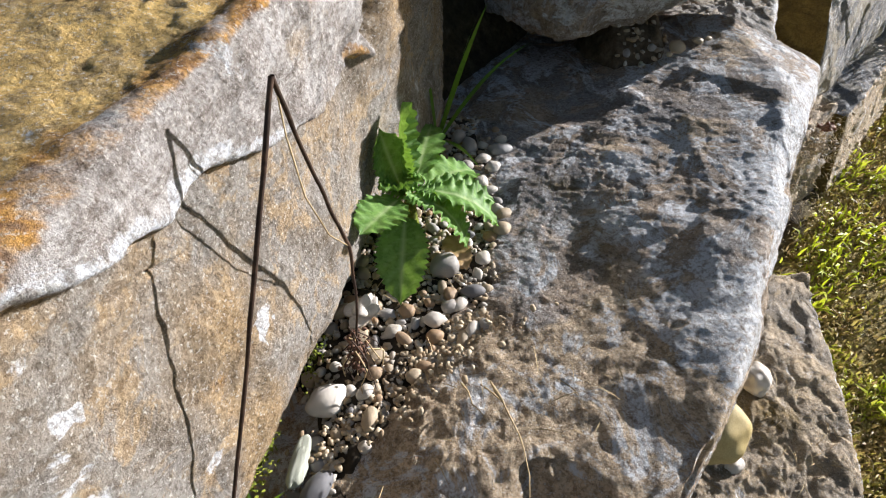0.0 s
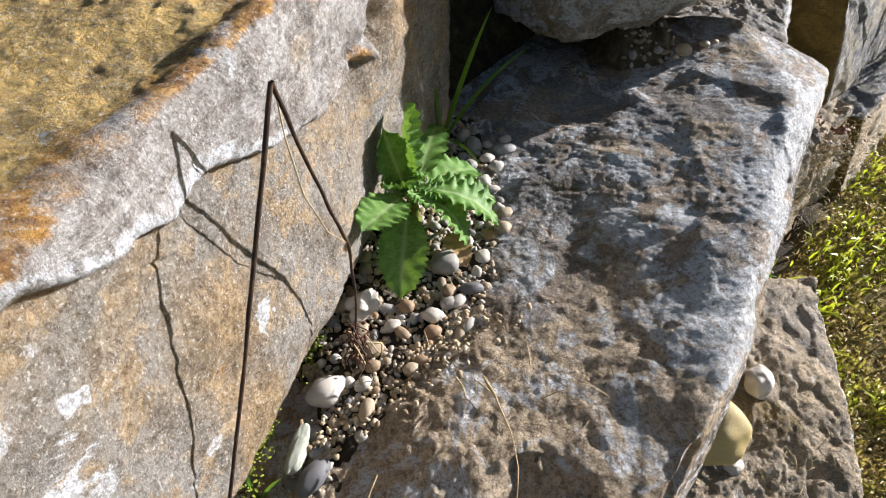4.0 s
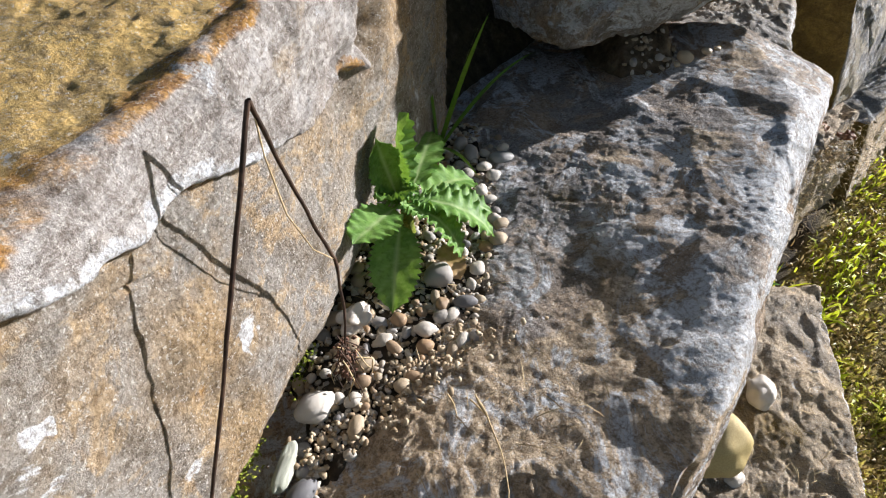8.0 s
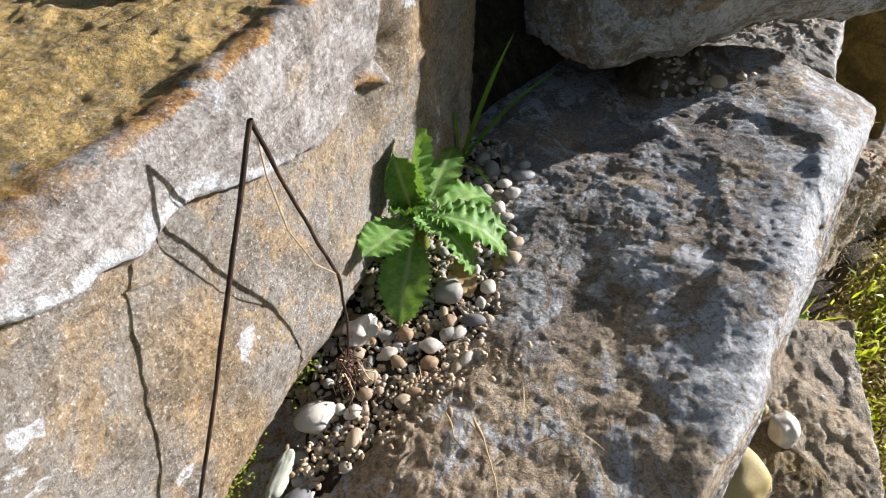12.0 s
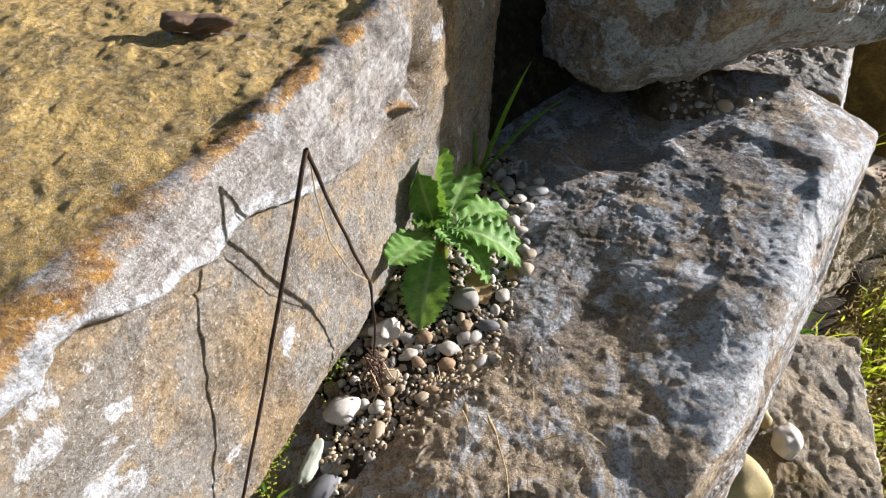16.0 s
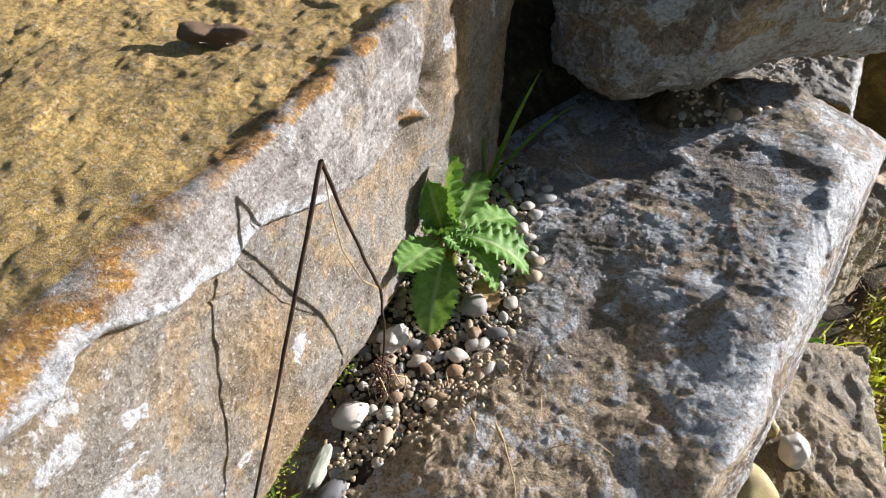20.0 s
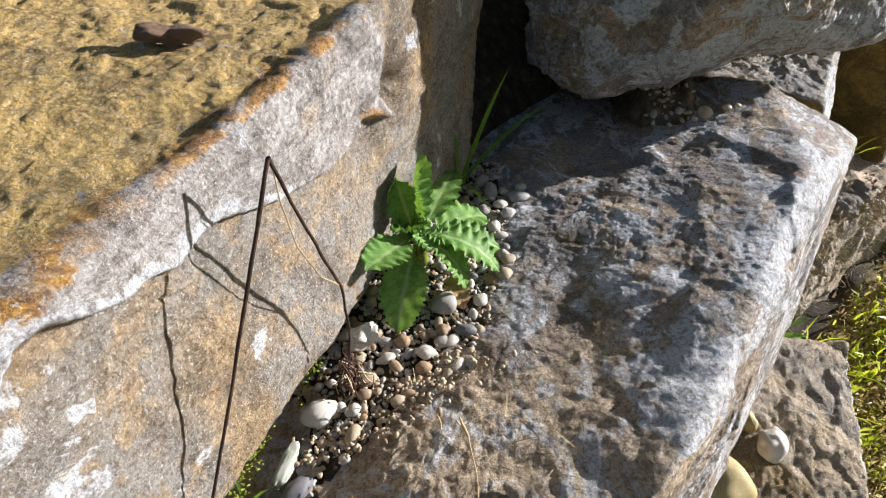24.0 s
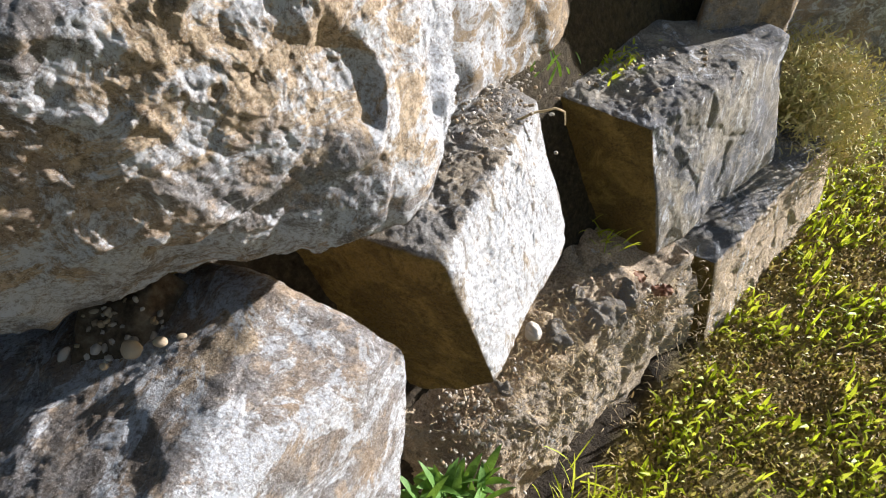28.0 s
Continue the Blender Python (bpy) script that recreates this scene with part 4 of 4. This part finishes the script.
thistle = empty("thistle_rosette", "young green sow thistle rosette growing from the crevice", "weed", (0.004, 0.632, 1.035))
add_leaf(thistle, "round pale green leaf", (0.002, 0.606, 1.098), (-0.033, 0.534, 1.120), 0.042, 0.03, -0.1, 1, teeth=11, petiole=0.25, ruffle=0.03)
add_leaf(thistle, "dark shaded green leaf", (0.004, 0.606, 1.085), (0.002, 0.508, 1.046), 0.046, 0.10, 0.0, 2, teeth=10, petiole=0.25, ruffle=0.02)
add_leaf(thistle, "", (0.012, 0.622, 1.094), (0.101, 0.648, 1.046), 0.034, 0.10, 0.25, 3, teeth=10, ruffle=0.07)
add_leaf(thistle, "", (0.012, 0.614, 1.098), (0.103, 0.612, 1.046), 0.040, 0.16, -0.1, 4, teeth=10, ruffle=0.09)
add_leaf(thistle, "", (0.010, 0.608, 1.096), (0.068, 0.575, 1.052), 0.034, 0.20, -0.3, 5, teeth=10, ruffle=0.09)
add_leaf(thistle, "upright green leaf", (0.004, 0.622, 1.090), (0.000, 0.664, 1.170), 0.034, -0.06, 0.9, 6, teeth=10, ruffle=0.06, curl=0.3)
add_leaf(thistle, "upright shaded leaf", (0.000, 0.620, 1.088), (-0.022, 0.640, 1.158), 0.036, -0.08, 0.1, 7, teeth=10, ruffle=0.06, curl=0.4)
add_leaf(thistle, "dark shaded green leaf", (0.010, 0.628, 1.085), (0.026, 0.760, 1.068), 0.040, 0.06, 0.1, 8, teeth=8, ruffle=0.05)
add_leaf(thistle, "dark shaded green leaf", (0.014, 0.628, 1.082), (0.078, 0.700, 1.046), 0.044, 0.10, 0.1, 9, teeth=8, ruffle=0.05)
add_leaf(thistle, "curled light green leaf", (0.002, 0.616, 1.094), (-0.014, 0.592, 1.118), 0.030, 0.10, 0.4, 10, teeth=9, ruffle=0.16)
add_leaf(thistle, "curled light green leaf", (0.006, 0.612, 1.096), (0.030, 0.590, 1.096), 0.028, 0.15, -0.3, 11, teeth=9, ruffle=0.16)
add_leaf(thistle, "curled light green leaf", (0.008, 0.616, 1.096), (0.050, 0.606, 1.084), 0.026, 0.18, -0.2, 12, teeth=9, ruffle=0.16)
under("root_crown", thistle, *tube([(0.006, 0.628, 1.030), (0.006, 0.622, 1.065), (0.006, 0.616, 1.098)], (0.009, 0.007, 0.004)), MOSS)
for k in range(4):
    a = k * 1.6
    add_leaf(thistle, "", (0.005, 0.616, 1.094), (0.003 + 0.020 * math.cos(a), 0.612 + 0.020 * math.sin(a), 1.116), 0.020, 0.1, a, 20 + k, teeth=7, ruffle=0.25)
v, f, veins = leaf((0.045, 0.60, 1.05), (0.068, 0.555, 1.042), 0.026, 0.05, 0.0, 31, teeth=6, ruffle=0.1)
under("leaf", thistle, v, f, plain("withered_leaf", (0.42, 0.27, 0.14), (0.32, 0.22, 0.08), 60, 0.7), "withered tan leaf", veins)


def blade(base, tip, width, sag, seed=0, n=10):
    """A grass blade: a folded, tapering strip that arches over."""
    a, b = Vector(base), Vector(tip)
    side = (b - a).cross(Vector((0, 0, 1)))
    side = (side if side.length > 1e-4 else Vector((1, 0, 0))).normalized()
    side = Matrix.Rotation(0.7 * math.sin(seed * 2.3), 3, (b - a).normalized()) @ side
    verts, faces = [], []
    for i in range(n + 1):
        u = i / n
        p = a.lerp(b, u) + Vector((0, 0, 1)) * sag * (b - a).length * 4 * u * (1 - u)
        w = 0.5 * width * (1 - u**2.5) * (0.7 + 0.3 * min(1, 4 * u))
        verts += [tuple(p - side * w), tuple(p - Vector((0, 0, 0.25 * w))), tuple(p + side * w)]
        if i:
            k = 3 * i
            faces += [(k - 3, k - 2, k + 1, k), (k - 2, k - 1, k + 2, k + 1)]
    return np.array(verts), np.array(faces)


def tuft(label, at, blades, material=None, category="grass"):
    ob = empty("grass_tuft", label, category, at)
    for k, (base, tip, width, sag) in enumerate(blades):
        v, f = blade(base, tip, width, sag, k)
        under("blade", ob, v, f, material or BLADE, "", {"vein": np.zeros(len(v))})
    return ob


tuft("green grass tuft growing in the dark crevice", (0.036, 0.772, 1.035), [
    ((0.036, 0.772, 1.035), (0.155, 0.885, 1.105), 0.0065, 0.12),
    ((0.034, 0.774, 1.035), (0.087, 0.79, 1.208), 0.008, 0.06),
    ((0.036, 0.776, 1.035), (0.080, 0.80, 1.195), 0.0075, 0.09),
    ((0.032, 0.770, 1.035), (0.012, 0.80, 1.18), 0.006, 0.05),
    ((0.038, 0.768, 1.035), (0.085, 0.700, 1.05), 0.005, 0.12),
])
tuft("thin green grass shoots beside the dry stem's long stalk", (-0.125, 0.255, 1.02), [
    ((-0.125, 0.255, 1.02), (-0.098, 0.305, 1.10), 0.004, 0.1), ((-0.13, 0.25, 1.02), (-0.15, 0.23, 1.06), 0.004, 0.15),
    ((-0.12, 0.265, 1.02), (-0.130, 0.30, 1.10), 0.003, 0.06), ((-0.10, 0.32, 1.02), (-0.075, 0.33, 1.055), 0.0035, 0.15), ((-0.10, 0.32, 1.02), (-0.118, 0.345, 1.05), 0.0035, 0.2),
])


def tussock(name, label, category, middle, spread, count, length, width, material, seed, flat=0.5, floor=None):
    """A heap of fine blades or fibres as one mesh."""
    pick = random.Random(seed)
    verts, faces, total = [], [], 0
    for _ in range(count):
        x, y = (middle[k] + spread[k] * pick.gauss(0, 0.5) for k in (0, 1))
        z = middle[2] + spread[2] * pick.random() if floor is None else floor(x, y)
        a, l = pick.uniform(0, 6.28), length * pick.uniform(0.5, 1.2)
        tip = (x + l * flat * math.cos(a), y + l * flat * math.sin(a), z + l * (1 - flat) * pick.uniform(0.5, 1))
        v, f = blade((x, y, z), tip, width * pick.uniform(0.6, 1.3), 0.15, pick.random() * 9, 3)
        verts.append(v)
        faces.append(f + total)
        total += len(v)
    v, f = np.concatenate(verts), np.concatenate(faces)
    return tagged(new(name, mesh_of(name, v, f, material, {"vein": np.zeros(len(v))})), label, category, kind="stuff")


for x, y, z, sx, sy, n, k in ((-0.130, 0.205, 1.050, 0.014, 0.06, 800, 1), (-0.094, 0.365, 1.066, 0.010, 0.05, 520, 2), (-0.112, 0.29, 1.064, 0.010, 0.05, 420, 3), (-0.072, 0.45, 1.055, 0.012, 0.03, 200, 4)):
    tussock("moss", "green moss cushion at the boulder's foot", "moss", (x, y, z), (sx, sy, 0.014), n, 0.007, 0.0018, MOSS, k, 0.5)
tussock("rootlets", "fine dry rootlets on the gravel beside the thistle", "roots", (-0.01, 0.56, 1.037), (0.06, 0.05, 0.003), 60, 0.03, 0.0008, STRAW, 5, 0.95)
tussock("straw", "dry straw bits lying on the long grey boulder", "straw", (0.10, 0.40, 1.062), (0.12, 0.05, 0.003), 26, 0.025, 0.0009, STRAW, 6, 0.98)


trailing = empty("dry_stem", "thin dry trailing stem on the long boulder's near end", "dead stem", (0.082, 0.416, 1.053))
under("stem", trailing, *tube([(0.080, 0.418, 1.060), (0.094, 0.398, 1.072), (0.104, 0.369, 1.079), (0.110, 0.340, 1.074), (0.109, 0.307, 1.068)], (0.0008, 0.0007, 0.0006, 0.0005, 0.0004), 5, 0.003), STRAW)
under("seed_head", trailing, *tube([(0.094, 0.398, 1.072), (0.088, 0.404, 1.078), (0.084, 0.412, 1.080)], (0.0012, 0.0018, 0.0006), 5, 0.002), STRAW)
for a, b, c in (((0.147, 0.284, 1.075), (0.157, 0.276, 1.080), (0.167, 0.262, 1.078)), ((0.045, 0.300, 1.060), (0.067, 0.285, 1.067), (0.085, 0.262, 1.066)), ((-0.007, 0.313, 1.050), (-0.004, 0.325, 1.053), (-0.001, 0.337, 1.050)), ((0.060, 0.424, 1.052), (0.066, 0.412, 1.062), (0.070, 0.398, 1.062))):
    straw = empty("straw", "single dry straw lying on the long boulder", "straw", a)
    under("stalk", straw, *tube([a, b, c], (0.0008, 0.0007, 0.0004), 5, 0.001), STRAW)
root = empty("root", "pale bare root hanging over the wedge-shaped boulder", "root", (0.80, 1.56, 0.945))
under("strand", root, *tube([(0.78, 1.55, 0.944), (0.82, 1.565, 0.956), (0.855, 1.577, 0.957), (0.875, 1.585, 0.945), (0.88, 1.585, 0.915)], (0.003, 0.0026, 0.0024, 0.002, 0.0012), 6, 0.003), STRAW)
DEAD_LEAF = plain("dead_leaf", (0.16, 0.06, 0.03), (0.30, 0.16, 0.08), 40, 0.7)
for x, y, turn in ((1.188, 1.573, 0.3), (1.16, 1.60, 2.0), (1.21, 1.60, 4.1)):
    dead = empty("dead_leaf", "curled brown dead leaf on the low ledge", "dead leaf", (x, y, 0.41))
    v, f, veins = leaf((x, y, 0.415), (x + 0.05 * math.cos(turn), y + 0.05 * math.sin(turn), 0.425), 0.030, 0.2, 0.3, turn, teeth=3, ruffle=0.15)
    under("blade", dead, v, f, DEAD_LEAF, "", veins)
LEDGE_STONES = ((0.93, 1.42, 0.030, 61), (1.035, 1.49, 0.034, 62), (1.07, 1.53, 0.026, 63), (1.069, 1.653, 0.020, 64), (0.98, 1.55, 0.022, 65), (1.12, 1.58, 0.026, 66), (0.80, 1.26, 0.016, 67), (0.76, 1.30, 0.014, 68))
for x, y, r, seed in LEDGE_STONES:
    loose("stone", "pale angular stone lying on the earthy ledge", x, y, 0.43 - 0.1 * (x - 0.86) + 0.3 * r, r, seed, (1.3, 0.9, 0.6), ROCK_PALE, seed * 37, 0.5)


# ---- the lawn ----
def wall_side(x, y):
    return -0.79 * (x - 0.78) + 0.61 * (y - 0.75)


def lawn(name, label, count, length, width, material, seed, flat, x_range=(0.7, 3.9), y_range=(-0.2, 4.4), clump=0.6):
    rand = np.random.default_rng(seed)
    far = rand.random(count * 4) ** 1.3
    x = x_range[0] + (x_range[1] - x_range[0]) * far
    y = y_range[0] + (y_range[1] - y_range[0]) * rand.random(count * 4)
    thick = 0.5 + clump * vnoise(np.stack([x * 9, y * 9, 0 * x], 1), seed)
    edge = np.minimum(np.minimum(x_range[1] - x, y - y_range[0]), y_range[1] - y)
    thick = thick * np.clip(edge / 0.5, 0, 1)
    keep = (wall_side(x, y) < 0.03 + 0.03 * rand.standard_normal(count * 4)) & (rand.random(count * 4) < thick)
    x, y = x[keep][:count], y[keep][:count]
    n = len(x)
    z = bank(x, y) - 0.004
    a = rand.random(n) * 6.283
    long = length * (0.45 + 0.9 * rand.random(n) ** 2)
    lean = flat * (0.4 + 0.8 * rand.random(n))
    wide = width * (0.6 + 0.7 * rand.random(n)) * 0.5
    across = np.stack([-np.sin(a), np.cos(a), 0 * a], 1) * wide[:, None]
    root = np.stack([x, y, z], 1)
    out = np.stack([np.cos(a), np.sin(a), 0 * a], 1)
    rise = np.array([0, 0, 1.0])
    mid = root + out * (0.35 * lean * long)[:, None] + rise * (0.6 * long * (1 - 0.5 * lean))[:, None]
    tip = root + out * (lean * long)[:, None] + rise * (long * np.maximum(0.08, 1 - lean))[:, None]
    verts = np.stack([root - across, root + across, mid + across, mid - across, tip + across * 0.15, tip - across * 0.15], 1).reshape(-1, 3)
    k = 6 * np.arange(n)[:, None]
    faces = np.stack([k + [0, 1, 2, 3], k + [3, 2, 4, 5]], 1).reshape(-1, 4)
    return tagged(new(name, mesh_of(name, verts, faces, material)), label, "grass", kind="stuff")


lawn("grass", "short yellow-green lawn grass", 42000, 0.042, 0.0066, GRASS, 31, 0.55, clump=1.1)
lawn("thatch", "dry thatch and moss between the grass blades", 150000, 0.028, 0.0072, THATCH, 32, 0.5, clump=0.4)
lawn("grass", "longer fresh green grass blades", 9000, 0.080, 0.0090, FRESH, 33, 0.5, clump=1.9)


# ---- growth on the ledges and along the wall ----
herb = empty("herb", "small green narrow-leaved herb between the low stones", "weed", (0.69, 1.02, 0.40))
pick = random.Random(3)
for k in range(56):
    a = pick.uniform(0, 6.28)
    base = (0.69 + pick.uniform(-0.07, 0.09), 1.02 + pick.uniform(-0.03, 0.05), 0.40)
    l = pick.uniform(0.06, 0.11)
    v, f = blade(base, (base[0] + l * 0.7 * math.cos(a), base[1] + l * 0.7 * math.sin(a), 0.40 + l * pick.uniform(0.2, 0.8)), 0.021, 0.16, k, 6)
    under("leaf", herb, v, f, LEAF, "", {"vein": np.zeros(len(v))})
tussock("dry_grass", "dead matted grass on the earthy ledge", "dry grass", (0.88, 1.36, 0.432), (0.20, 0.22, 0.012), 1500, 0.028, 0.0016, STRAW, 41, 0.85)
tussock("dry_grass", "dead matted grass along the foot stones", "dry grass", (1.20, 1.62, 0.34), (0.16, 0.18, 0.03), 1300, 0.032, 0.0018, STRAW, 42, 0.8)
tussock("dry_grass", "dry straw-coloured grass mound beside the far stones", "dry grass", (1.93, 2.58, 0.24), (0.20, 0.30, 0.30), 12000, 0.055, 0.0062, MOUND, 43, 0.55)
tussock("dry_grass", "dead grass on the rough low stone", "dry grass", (0.62, 0.62, 0.50), (0.2, 0.2, 0.01), 260, 0.04, 0.0014, STRAW, 44, 0.95)
tussock("grass", "green weeds on the gravel terrace", "weeds", (0.98, 2.08, 0.80), (0.13, 0.10, 0.015), 420, 0.045, 0.010, FRESH, 45, 0.5)
tussock("grass", "a few grass shoots in the joint beside the brown stone", "grass", (1.06, 1.70, 0.46), (0.05, 0.05, 0.01), 26, 0.11, 0.004, FRESH, 46, 0.4)
tussock("grass", "long grass shoots at the foot of the ledge stone", "grass", (1.03, 1.12, 0.10), (0.1, 0.12, 0.01), 40, 0.16, 0.005, FRESH, 47, 0.5)
tussock("grass", "grass shoots beside the tan boulder", "grass", (0.80, 1.78, 0.92), (0.10, 0.06, 0.01), 30, 0.09, 0.006, BLADE, 48, 0.4)
spots = [(x, y, 0.975 + 0.004) for x, y in ((pick.gauss(0.72, 0.06), pick.gauss(1.58, 0.08)) for _ in range(260))]
scatter("gravel", "grey gravel on top of the wedge-shaped boulder", "gravel", spots, GRITS, GRIT, (0.0016, 0.005), 5)
spots = [(pick.gauss(1.06, 0.10), pick.gauss(2.08, 0.06), 0.806) for _ in range(420)]
scatter("gravel", "grey gravel on the terrace behind the wall", "gravel", spots, GRITS, GRIT, (0.003, 0.009), 6)
spots = [(pick.gauss(1.16, 0.09), pick.gauss(1.62, 0.08), 0.40) for _ in range(120)] + [(x, y, 0.44 - 0.3 * max(0, 1.22 - y)) for x, y in ((pick.gauss(0.74, 0.05), pick.gauss(1.22, 0.09)) for _ in range(420))]
scatter("gravel", "small stones along the ledge at the wall's foot", "gravel", spots, GRITS, GRIT, (0.0018, 0.0055), 7)
